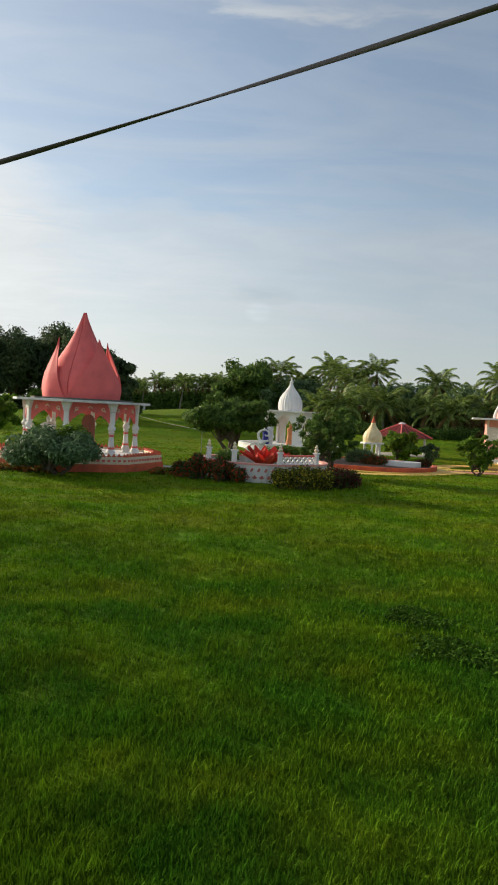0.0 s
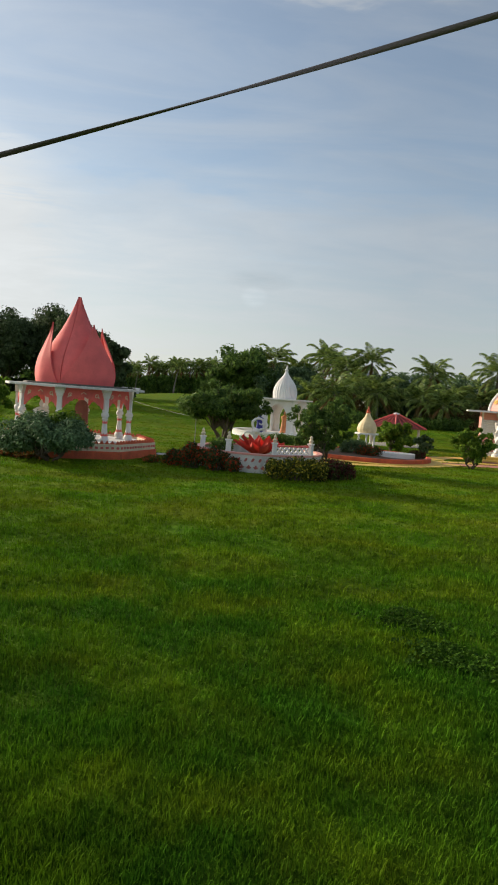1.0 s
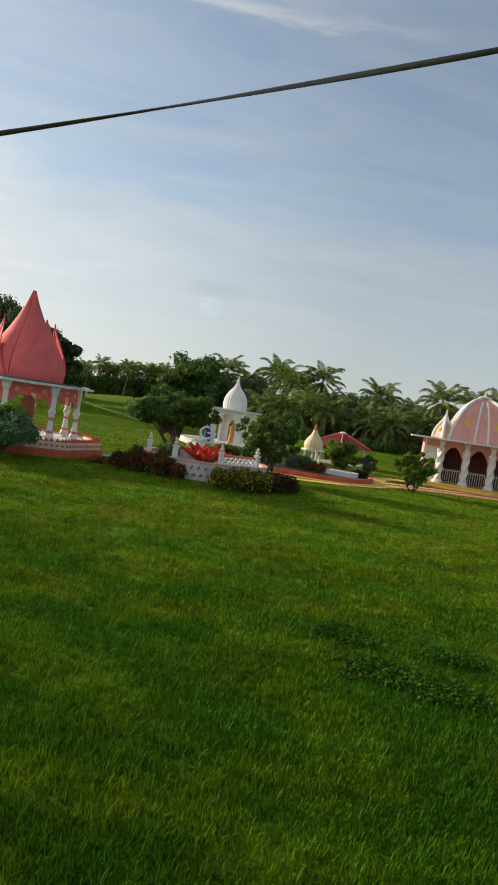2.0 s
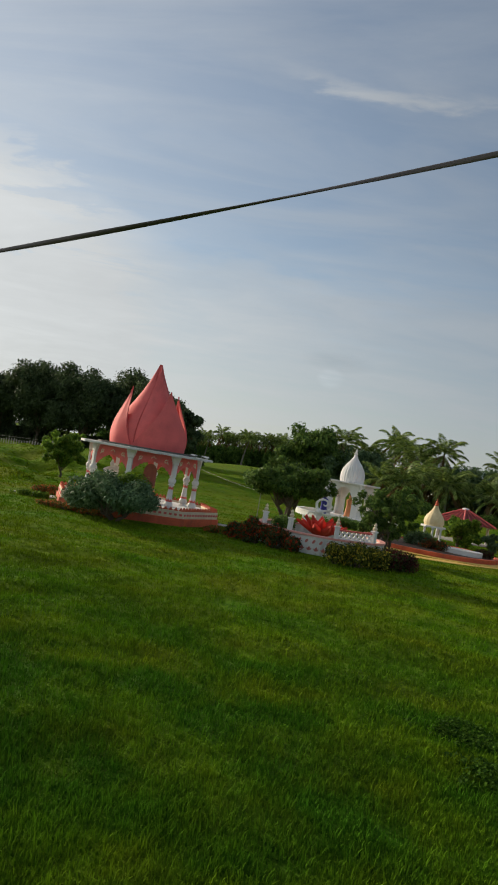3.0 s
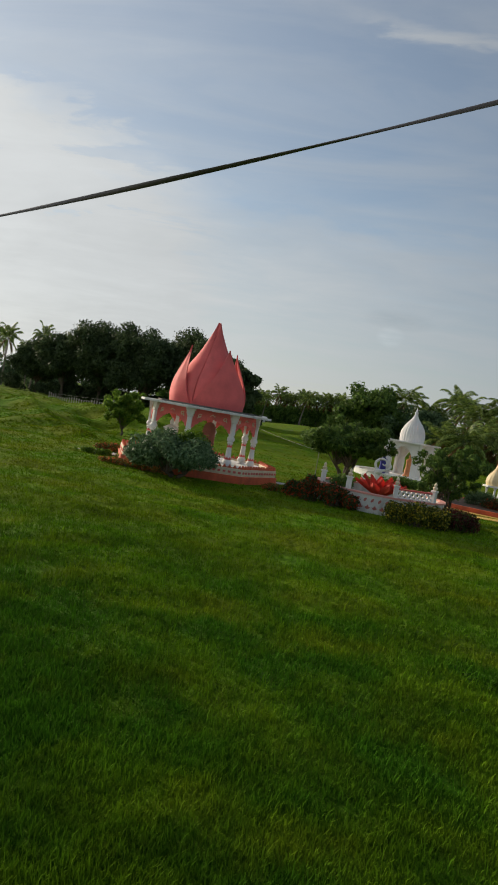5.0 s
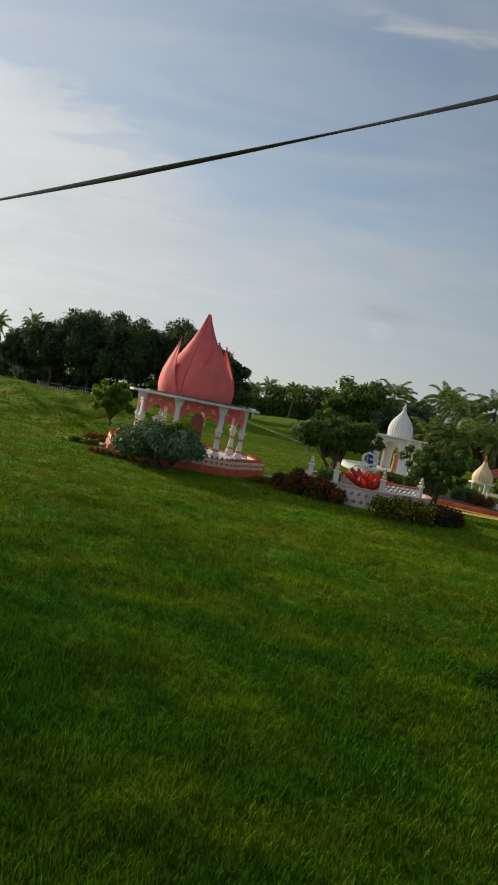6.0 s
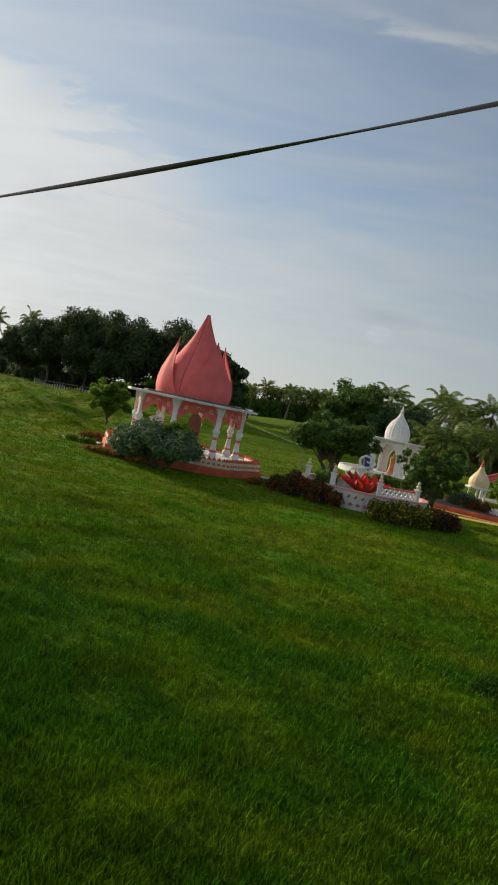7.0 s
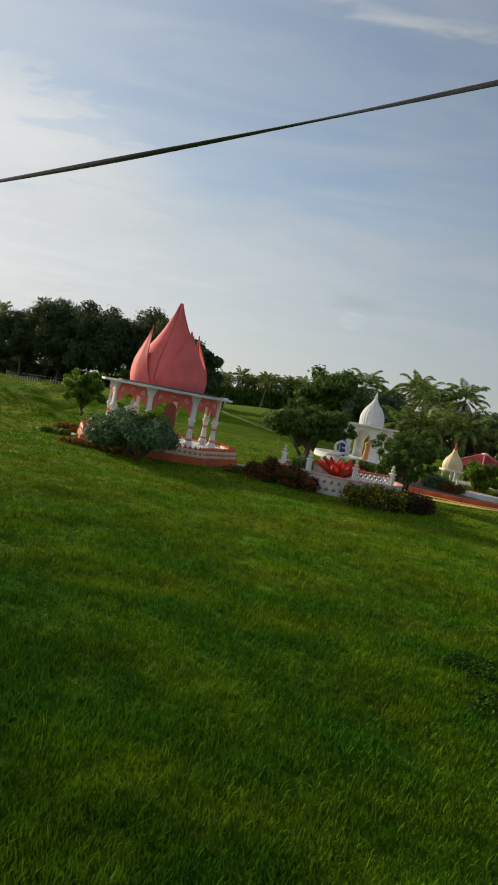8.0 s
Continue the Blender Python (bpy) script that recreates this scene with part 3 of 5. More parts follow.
def build_blades(name, label, y0, y1, density, seed):
    """Grass blades over the wedge of lawn ahead: each a bent, tapered strip of two faces."""
    rng = np.random.default_rng(seed)
    # thick near the standing point, thinning evenly outwards
    area_n = int(1.3 * density * 6 ** 1.9 * 10 * (y1 ** 0.1 - y0 ** 0.1))
    y = (y0 ** 0.1 + rng.random(area_n) * (y1 ** 0.1 - y0 ** 0.1)) ** 10
    x = (rng.random(area_n) * 1.3 - 0.72) * y
    lush = np.sin(0.9 * x + 0.7 * y) + np.sin(1.7 * x - 1.1 * y + 2) + 0.8 * np.sin(3.1 * x + 2.3 * y + 1) + 0.8 * np.sin(2.7 * y - 1.9 * x)
    # tufts: the roots gather round scattered centres
    per = 14
    near = rng.integers(0, area_n, max(1, area_n // per))
    own = near[np.minimum((rng.random(area_n) * len(near)).astype(int), len(near) - 1)]
    spread = (0.025 + 0.045 * rng.random(area_n)) * np.clip(y / 8, 0.8, 4)
    tuft = rng.random(area_n) < 0.6
    rank = (0.6 + 0.75 * rng.random(area_n))[own]
    cx, cy = x[own].copy(), y[own].copy()
    x = np.where(tuft, cx + rng.normal(size=area_n) * spread, x)
    y = np.where(tuft, cy + rng.normal(size=area_n) * spread, y)
    # no blades on paths, plinths and beds
    clear = np.ones(area_n, bool)
    for bx, by, br in ((0.95, 33.9, 3.1), (-8.45, 35.3, 4.35), (7.9, 44.6, 4.8), (3.55, 59.4, 3.4)):
        clear &= (x - bx) ** 2 + (y - by) ** 2 > br ** 2
    for line, half in PATHS:
        for (ax, ay), (ex, ey) in zip(line, line[1:]):
            u = np.clip(((x - ax) * (ex - ax) + (y - ay) * (ey - ay)) / ((ex - ax) ** 2 + (ey - ay) ** 2), 0, 1)
            clear &= (x - ax - u * (ex - ax)) ** 2 + (y - ay - u * (ey - ay)) ** 2 > half ** 2
    clear &= ~((x > 17.3) & (y > 47.4) & (y < 54))
    x, y, lush, tuft, rank = x[clear], y[clear], lush[clear], tuft[clear], rank[clear]
    area_n = len(x)
    tall = np.interp(y, (4, 8, 12, 22, 62), (0.076, 0.084, 0.088, 0.075, 0.05))
    width = 0.0105 * (np.maximum(y, 5) / 6) ** 0.72
    h = tall * (0.5 + 0.8 * rng.random(area_n)) * (1 + 0.26 * lush) * np.where(tuft, rank, 0.8)
    h = np.clip(h, tall * 0.25, tall * 2.2)
    # rank, lumpy growth on the hillside past the pavilion
    wild = smooth01(-10, -16, x) * smooth01(36, 42, y)
    clump = np.sin(0.9 * x + 0.6 * y + np.sin(0.7 * y)) + np.sin(-0.8 * x + 1.2 * y + 1.3 * np.sin(0.5 * x)) + 0.8 * np.sin(1.9 * x + 0.4 * y)
    h = h * (1 + 0.5 * wild * np.clip(clump, 0, 2))
    a = rng.random(area_n) * 2 * np.pi
    lean = h * (0.10 + 0.50 * rng.random(area_n))
    dx, dy = np.cos(a), np.sin(a)
    w = width * (0.7 + 0.6 * rng.random(area_n)) * (1 + 0.8 * wild)
    z = ground_z(x, y) - 0.01
    px, py = -dy * w / 2, dx * w / 2
    p0 = np.stack([x - px, y - py, z], -1)
    p1 = np.stack([x + px, y + py, z], -1)
    mx, my, mz = x + dx * lean * 0.35, y + dy * lean * 0.35, z + h * 0.62
    p2 = np.stack([mx + px * 0.8, my + py * 0.8, mz], -1)
    p3 = np.stack([mx - px * 0.8, my - py * 0.8, mz], -1)
    p4 = np.stack([x + dx * lean, y + dy * lean, z + h * 0.93], -1)
    co = np.stack([p0, p1, p2, p3, p4], 1).reshape(-1, 3).astype(np.float32)
    n = area_n
    base = np.arange(n, dtype=np.int32)[:, None] * 5
    loops = np.concatenate([base + np.array([0, 1, 2, 3]), base + np.array([3, 2, 4])], 1).astype(np.int32).ravel()
    starts = (np.arange(n, dtype=np.int32)[:, None] * 7 + np.array([0, 4], dtype=np.int32)).ravel()
    me = bpy.data.meshes.new(name)
    me.vertices.add(n * 5)
    me.vertices.foreach_set("co", co.ravel())
    me.loops.add(n * 7)
    me.loops.foreach_set("vertex_index", loops)
    me.polygons.add(n * 2)
    me.polygons.foreach_set("loop_start", starts)
    me.update(calc_edges=True)
    me.validate()
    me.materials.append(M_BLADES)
    tagged(new(name, me), label, "grass", kind="stuff")


build_blades("lawn_grass", "short tufted green grass blades of the lawn", 3.9, 118.0, 3300, 1)


# ---- the red lotus pavilion ----
def bud_petal(profile, half, tip_from, bow, thick=0.05, n=14, crease=0.03, curl=-0.05):
    """A petal of a lotus-bud roof round +x: its radius follows the profile (height, radius), its half width in degrees narrows to a point above tip_from."""
    bm = bmesh.new()
    hs = np.linspace(0, profile[-1][0], 26)
    rs = np.interp(hs, [p[0] for p in profile], [p[1] for p in profile])
    top = profile[-1][0]
    outer, inner = [], []
    for h, r in zip(hs, rs):
        k = 1.0 if h < tip_from else max(0.02, 1 - ((h - tip_from) / (top - tip_from)) ** bow)
        ro, ri = [], []
        for j in range(n + 1):
            u = -1 + 2 * j / n
            a = radians(half) * k * u
            q = r + crease * (1 - abs(u)) + curl * abs(u) ** 3 * min(1, h / 0.5)
            ro.append(bm.verts.new((q * math.cos(a), q * math.sin(a), h)))
            th = thick * (0.25 + 0.75 * k)
            ri.append(bm.verts.new(((q - th) * math.cos(a), (q - th) * math.sin(a), h)))
        outer.append(ro), inner.append(ri)
    for rows, flip in ((outer, False), (inner, True)):
        for lo, hi in zip(rows, rows[1:]):
            for j in range(n):
                f = (lo[j], lo[j + 1], hi[j + 1], hi[j])
                bm.faces.new(f[::-1] if flip else f)
    for i in range(len(hs) - 1):
        for j in (0, n):
            bm.faces.new((outer[i][j], outer[i + 1][j], inner[i + 1][j], inner[i][j]))
    return bm


def arch_panel(width, drop_side, drop_mid, lobes=9):
    """A scalloped valance panel that hangs from z 0."""
    low = []
    for k in range(lobes):
        u0, u1 = -1 + 2 * k / lobes, -1 + 2 * (k + 1) / lobes
        for j in range(5):
            u = u0 + (u1 - u0) * j / 5
            d = drop_mid + (drop_side - drop_mid) * abs(u) ** 2.0
            low.append((u * width / 2, -d - 0.055 * math.sin(math.pi * j / 5)))
    low.append((width / 2, -drop_side))
    return [(-width / 2, 0), (-width / 2, -drop_side)] + low[1:] + [(width / 2, 0)]


def build_pavilion(cx, cy):
    t = thing("pavilion", "octagonal garden pavilion with a red lotus-bud roof on white columns", "pavilion", pose(cx, cy, 0))
    floor_z, slab_z, RC = 0.60, 3.16, 2.80
    # plinth
    part("plinth", bm_prism(octagon(4.28), -0.2, 0.36, bevel=0.02), M_BASERED, t, "weathered red painted plinth")
    part("floor_slab", bm_prism(octagon(3.9), 0.36, floor_z), M_WHITE, t, "white pavilion floor")
    part("step", bm_box(-0.75, 0.55, -4.32, -3.8, -0.1, 0.2, 0.015), M_GREYSLAB, t, "grey entrance step", at=pose(-0.2, 0, 0, 0, 0, -22))
    # parapet: cream band with raised red blocks, red points on top
    merlon = bmesh.new()
    bm_prism([(-0.105, 0), (0.105, 0), (0.105, 0.05), (0.05, 0.07), (0.0, 0.17), (-0.05, 0.07), (-0.105, 0.05)], -0.05, 0.05, merlon)
    bmesh.ops.transform(merlon, matrix=Matrix.Rotation(radians(90), 4, "X"), verts=merlon.verts)
    merlon = mesh_of("parapet_point", merlon, M_BASERED)
    block = mesh_of("parapet_block", bm_box(-0.065, 0.065, -0.02, 0.02, -0.05, 0.05, 0.008), M_PINKRED)
    RP = 4.2
    side = 2 * RP * math.sin(math.pi / 8)
    apo = RP * math.cos(math.pi / 8)
    for k in range(8):
        mid = radians(45 * k + 22.5)
        m = pose(0, 0, 0, 0, 0, math.degrees(mid) + 90)      # local -y points outwards
        x0, x1 = -side / 2, side / 2
        if k == 5:                                           # side with the entrance
            x0 = -0.10
        wall = part("parapet", bm_box(x0, x1, -apo, -apo + 0.16, 0.36, 0.70, 0.012), M_CREAM, t, "cream parapet with red ornaments", at=m)
        n = max(1, int((x1 - x0) / 0.24))
        for i in range(n):
            x = x0 + (i + 0.5) * (x1 - x0) / n
            part("parapet_point", merlon, None, wall, at=pose(x, -apo + 0.08, 0.70))
            part("parapet_block", block, None, wall, at=pose(x, -apo - 0.012, 0.53))
    part("entrance_post", bm_box(-0.13, 0.13, -0.13, 0.13, 0.1, 0.82, 0.02), M_WHITE, t, "short white post beside the steps", at=pose(0, 0, 0, 0, 0, -22.5) @ pose(-0.24, -apo + 0.08, 0))
    # columns
    H = slab_z - floor_z
    turned = [(0.20, 0), (0.20, 0.05), (0.15, 0.08), (0.215, 0.16), (0.225, 0.24), (0.19, 0.32), (0.165, 0.36), (0.15, 0.48), (0.125, 0.80), (0.105, 1.05), (0.10, 1.12), (0.15, 1.16), (0.16, 1.2), (0.11, 1.23),
              (0.17, 1.30), (0.195, 1.38), (0.17, 1.46), (0.11, 1.53), (0.10, 1.56)]
    col_me = mesh_of("shaft", bm_lathe(turned, 20), M_WHITE, True)
    head = bm_box(-0.115, 0.115, -0.115, 0.115, 1.54, H - 0.42, 0.02)
    bm_prism([(-0.115, -0.115), (0.115, -0.115), (0.115, 0.115), (-0.115, 0.115)], H - 0.42, H - 0.41, head)
    for s, z0, z1 in ((0.15, H - 0.40, H - 0.28), (0.19, H - 0.28, H - 0.14), (0.23, H - 0.14, H)):
        bm_box(-s, s, -0.14, 0.14, z0, z1, 0.02, head)
    head_me = mesh_of("capital", head, M_WHITE)
    bands = []
    for z, r in ((0.42, 0.170), (1.02, 0.125)):
        band = bmesh.new()
        bm_lathe([(r - 0.02, -0.045), (r, -0.04), (r, 0.035), (r - 0.02, 0.045)], 20, band, z=z)
        for j in range(8):
            a0, a1, am = 2 * math.pi * (j - 0.36) / 8, 2 * math.pi * (j + 0.36) / 8, 2 * math.pi * j / 8
            for q in (r - 0.03, r - 0.001):
                band.faces.new([band.verts.new((q * math.cos(a), q * math.sin(a), z + dz)) for a, dz in ((a0, 0.03), (a1, 0.03), (am, 0.11))])
        bands.append(mesh_of("red_band", band, M_PINKRED))
    for k in range(8):
        a = 45 * k
        col = part("column", col_me, None, t, "white turned column with red bands", at=pose(RC * math.cos(radians(a)), RC * math.sin(radians(a)), floor_z, 0, 0, a + 90))
        part("capital", head_me, None, col)
        for me in bands:
            part("red_band", me, None, col)
    # valance panels between the columns
    w = 2 * RC * math.sin(math.pi / 8)
    ap = RC * math.cos(math.pi / 8)
    pan_me = mesh_of("arch_panel", bm_plate(arch_panel(w - 0.24, 0.92, 0.36, 11), 0.09), M_PINKRED)
    curls = []
    for sx in (-1, 1):
        sw = bmesh.new()
        cx0, cz0 = sx * (w * 0.29), -0.30
        bm_tube([(cx0 + 0.095 * math.cos(q) * (1 - q / 14), -0.06, cz0 + 0.095 * math.sin(q) * (1 - q / 14)) for q in np.linspace(0.6, 6.6, 14)] + [(cx0 + 0.11 * sx, -0.06, cz0 - 0.12)], [0.024] * 15, 5, sw)
        curls.append(mesh_of("curl_ornament", sw, M_CREAM))
    sw = bmesh.new()
    bm_tube([(-0.12, -0.06, -0.24), (0, -0.06, -0.15), (0.12, -0.06, -0.24)], [0.022] * 3, 5, sw)
    curls.append(mesh_of("chevron_ornament", sw, M_CREAM))
    for k in range(8):
        mid = 45 * k + 22.5
        m = pose(ap * math.cos(radians(mid)), ap * math.sin(radians(mid)), slab_z - 0.02, 0, 0, mid + 90)
        pn = part("arch_panel", pan_me, None, t, "red scalloped panel with cream ornaments", at=m)
        for me in curls:
            part(me.name.split(".")[0], me, None, pn)
    part("roof_slab", bm_prism(octagon(3.50), slab_z, slab_z + 0.11, bevel=0.015), M_STAINED, t, "thin white octagonal roof slab")
    part("roof_gutter_band", bm_prism(octagon(2.6), slab_z + 0.11, slab_z + 0.19), M_MOULD, t, "weathered grey slab top")
    # lotus bud
    z0 = slab_z + 0.19
    S = 0.97
    inner = [(0, 1.84), (0.35, 1.87), (0.75, 1.83), (1.2, 1.68), (1.7, 1.42), (2.3, 1.04), (2.9, 0.70), (3.5, 0.42), (4.0, 0.21), (4.46, 0.05)]
    outer = [(0, 1.90), (0.35, 1.93), (0.8, 1.91), (1.2, 1.85), (1.7, 1.70), (2.2, 1.54), (2.6, 1.42), (3.02, 1.36)]
    inner, outer = [(h * S, r) for h, r in inner], [(h * S, r) for h, r in outer]
    part("bud_core", bm_lathe([(max(r - 0.09, 0.02), h) for h, r in inner], 32), M_RED, t, "closed core of the bud", True, pose(0, 0, z0))
    pin = mesh_of("inner_petal", bud_petal(inner, 44.2, 3.4, 1.6), M_RED, True)
    pout = [mesh_of("outer_petal", bud_petal(outer, half, 0.0, 0.9, 0.11, crease=0.06, curl=0.05), M_RED, True) for half in (40, 48, 33, 56)]
    for k in range(4):
        part("inner_petal", pin, None, t, "tall red petal that closes at the tip", at=pose(0, 0, z0, 0, 0, 90 * k - 53.6))
        part("outer_petal", pout[k], None, t, "shorter red petal with a free pointed tip", at=pose(0, 0, z0, 0, 0, 90 * k + 45))
    return t


PAV = (-8.46, 35.3)
build_pavilion(*PAV)


def figure(name, label, at, height, mat, wide=0.25):
    """A plain figure-like statue on a low block: one turned and shaped mesh."""
    s = height / 1.7
    bm = bm_lathe([(wide * 1.2 * s, 0), (wide * 1.2 * s, 0.1 * s), (wide * s, 0.12 * s), (wide * 0.92 * s, 0.5 * s), (wide * 0.75 * s, 0.9 * s), (wide * 0.85 * s, 1.1 * s), (wide * 0.95 * s, 1.3 * s),
                   (wide * 0.5 * s, 1.42 * s), (0.065 * s, 1.46 * s), (0.10 * s, 1.54 * s), (0.11 * s, 1.62 * s), (0.08 * s, 1.70 * s), (0.03 * s, 1.80 * s)], 18)
    for v in bm.verts:
        v.co.y *= 0.75
    return solid(name, bm, mat, label, "statue", at, smooth=True)


figure("statue", "white statue on the pavilion floor", pose(PAV[0] - 1.55, PAV[1] - 0.3, 0.60), 1.75, M_WHITE, 0.42)
throne = thing("throne", "brown carved throne in the middle of the pavilion", "throne", pose(PAV[0] + 0.1, PAV[1] + 0.7, 0.60, 0, 0, -12) @ Matrix.Diagonal((0.7, 1, 1, 1)))
part("seat", bm_box(-0.5, 0.5, -0.45, 0.4, 0, 0.55, 0.04), M_BROWN, throne)
back = [(-0.5, 0.5), (0.5, 0.5), (0.5, 1.5)] + [(0.5 * math.cos(q), 1.5 + 0.45 * math.sin(q)) for q in np.linspace(0.3, 2.84, 9)] + [(-0.5, 1.5)]
part("backrest", bm_plate(back, 0.14), M_BROWN, throne, at=pose(0, 0.33, 0))
for sx in (-1, 1):
    part("armrest", bm_box(sx * 0.5 - 0.07, sx * 0.5 + 0.07, -0.45, 0.3, 0.5, 0.8, 0.03), M_ORANGE, throne)


# ---- the white shrine ----
def arch_wall(width, height, ow, oh, thick, pointed=0.25, lobes=0):
    """A wall in x, z with one pointed arch cut through it, plain or scalloped."""
    n = 9 if not lobes else lobes * 4
    arc = []
    spring = oh - ow * 0.5 - pointed
    for k in range(n + 1):
        u = -1 + 2 * k / n
        z = spring + (oh - spring) * (1 - abs(u) ** 2.2)
        if lobes:
            z -= 0.085 * abs(math.cos(math.pi * k / 4)) ** 2 * (1 - abs(u) ** 6)
        arc.append((u * ow / 2, z))
    poly = [(-width / 2, 0), (-ow / 2, 0)] + arc + [(ow / 2, 0), (width / 2, 0), (width / 2, height), (-width / 2, height)]
    return bm_plate(poly, thick)


def build_white_shrine(cx, cy, turn):
    z = gz(cx, cy)
    t = thing("shrine", "white garden shrine with a ribbed onion dome", "shrine", pose(cx, cy, z, 0, 0, turn))
    b = bm_box(-2.6, 2.6, -2.6, 2.6, -0.3, 0.22, 0.02)
    part("platform", b, M_WHITE, t, "low white platform")
    part("platform", bm_box(-2.05, 2.05, -2.05, 2.05, 0.22, 0.45, 0.02), M_WHITE, t, "upper white platform")
    wall = mesh_of("wall", arch_wall(2.95, 2.72, 1.75, 2.42, 0.16, 0.05), M_WHITE)
    for k in range(4):
        a = radians(90 * k)
        part("wall", wall, None, t, "white wall with a pointed arch", at=pose(1.45 * math.sin(a), -1.45 * math.cos(a), 0.45, 0, 0, 90 * k))
        c = part("corner_column", bm_lathe([(0.2, 0), (0.2, 0.12), (0.16, 0.16), (0.15, 2.2), (0.18, 2.28), (0.2, 2.55), (0.22, 2.72)], 14), M_WHITE, t, at=pose(1.5 * math.sqrt(2) * math.cos(a + math.pi / 4), 1.5 * math.sqrt(2) * math.sin(a + math.pi / 4), 0.45), smooth=True)
    part("roof_slab", bm_box(-1.92, 1.92, -1.92, 1.92, 3.17, 3.30, 0.02), M_WHITE, t, "white roof slab with eaves")
    prof = [(0.98, 0), (1.02, 0.25), (1.03, 0.6), (0.98, 0.95), (0.86, 1.3), (0.66, 1.65), (0.44, 1.95), (0.27, 2.2), (0.16, 2.45), (0.11, 2.62)]
    dome = part("dome", bm_lathe(prof, 96, flute=0.06, flutes=24), M_WHITE, t, "white fluted onion dome", True, pose(0, 0, 3.30) @ Matrix.Diagonal((0.94, 0.94, 0.90, 1)))
    part("finial", bm_lathe([(0.10, 0), (0.17, 0.1), (0.17, 0.18), (0.07, 0.25), (0.10, 0.33), (0.05, 0.4), (0.02, 0.62)], 12), M_WHITE, dome, "white finial", True, pose(0, 0, 2.58))
    return t


WS = (3.55, 59.4)
build_white_shrine(*WS, -24)
figure("statue", "orange draped statue inside the white shrine", pose(WS[0] + 0.1, WS[1] - 0.6, gz(*WS) + 0.45), 1.75, M_ORANGE, 0.3)
figure("statue", "statue in deep blue drapery beside the white shrine", pose(WS[0] - 2.0, WS[1] - 1.35, gz(*WS) + 0.22), 1.75, M_BLUE, 0.30)


# ---- lotus pond ----
POND = (0.95, 33.9)


def build_pond(cx, cy):
    R, H = 3.05, 0.86
    t = thing("pond_wall", "low round pond wall painted white with faded red lotus motifs", "pond wall", pose(cx, cy, 0))
    n = 40
    ring = bmesh.new()
    cap = bmesh.new()
    for bm, r0, r1, z0, z1 in ((ring, R - 0.16, R, -0.2, H - 0.08), (cap, R - 0.2, R + 0.05, H - 0.08, H)):
        vs = [[bm.verts.new((r * math.cos(2 * math.pi * k / n), r * math.sin(2 * math.pi * k / n), z)) for k in range(n)] for r, z in ((r0, z0), (r1, z0), (r1, z1), (r0, z1))]
        for i in range(4):
            for k in range(n):
                bm.faces.new((vs[i][k], vs[i][(k + 1) % n], vs[(i + 1) % 4][(k + 1) % n], vs[(i + 1) % 4][k]))
    part("wall_ring", ring, M_STAINED, t, "white plastered round wall")
    part("coping", cap, M_PINK, t, "faded pink coping")
    tri = bmesh.new()
    bm_prism([(-0.13, 0.10), (-0.07, 0.02), (0.0, 0.0), (0.07, 0.02), (0.13, 0.10), (0.065, 0.095), (0.0, 0.20), (-0.065, 0.095)], 0, 0.018, tri)
    rnd = bmesh.new()
    bm_prism([(0.075 * math.cos(2 * math.pi * k / 6), 0.09 + 0.095 * math.sin(2 * math.pi * k / 6 + 0.5)) for k in range(6)], 0, 0.018, rnd)
    motifs = []
    for name, bm in (("lotus_motif", tri), ("bud_motif", rnd)):
        bmesh.ops.transform(bm, matrix=Matrix.Rotation(radians(90), 4, "X"), verts=bm.verts)
        motifs.append(mesh_of(name, bm, M_FADEDRED))
    for k in range(30):
        a = 180 + 180 * (k + 0.5) / 30
        for row, z in ((0, 0.16), (1, 0.47)):
            aa = a + row * 3.2
            part(("lotus_motif", "bud_motif")[row], motifs[row], None, t, at=pose((R - 0.012) * math.cos(radians(aa)), (R - 0.012) * math.sin(radians(aa)), z, 0, 0, aa + 90))
    post = bm_box(-0.095, 0.095, -0.095, 0.095, 0, 0.50, 0.015)
    bm_box(-0.13, 0.13, -0.13, 0.13, 0.50, 0.57, 0.015, post)
    post_me = mesh_of("post", post, M_WHITE)
    fin_me = mesh_of("finial", bm_lathe([(0.05, -0.03), (0.09, 0.03), (0.115, 0.10), (0.05, 0.17), (0.075, 0.23), (0.02, 0.34)], 12), M_CREAM, True)
    for a in (206, 241, 282, 322):
        p = part("post", post_me, None, t, "white post with a turned finial", at=pose((R - 0.08) * math.cos(radians(a)), (R - 0.08) * math.sin(radians(a)), H - 0.02, 0, 0, a + 90))
        part("finial", fin_me, None, p, at=pose(0, 0, 0.59))
    # pierced balustrade between two posts
    a0, a1 = radians(282), radians(322)
    P0, P1 = Vector(((R - 0.08) * math.cos(a0), (R - 0.08) * math.sin(a0), 0)), Vector(((R - 0.08) * math.cos(a1), (R - 0.08) * math.sin(a1), 0))
    L = (P1 - P0).length - 0.28
    ang = math.degrees(math.atan2((P1 - P0).y, (P1 - P0).x))
    m = Matrix.Translation((P0 + P1) / 2) @ pose(0, 0, H, 0, 0, ang)
    rail = part("balustrade", bm_box(-L / 2, L / 2, -0.07, 0.07, 0.36, 0.43, 0.01), M_PINKRED, t, "pierced white balustrade with a red rail", at=m)
    part("foot_rail", bm_box(-L / 2, L / 2, -0.06, 0.06, 0.0, 0.06, 0.008), M_WHITE, rail)
    n = 7
    bar = bmesh.new()
    q = L / n
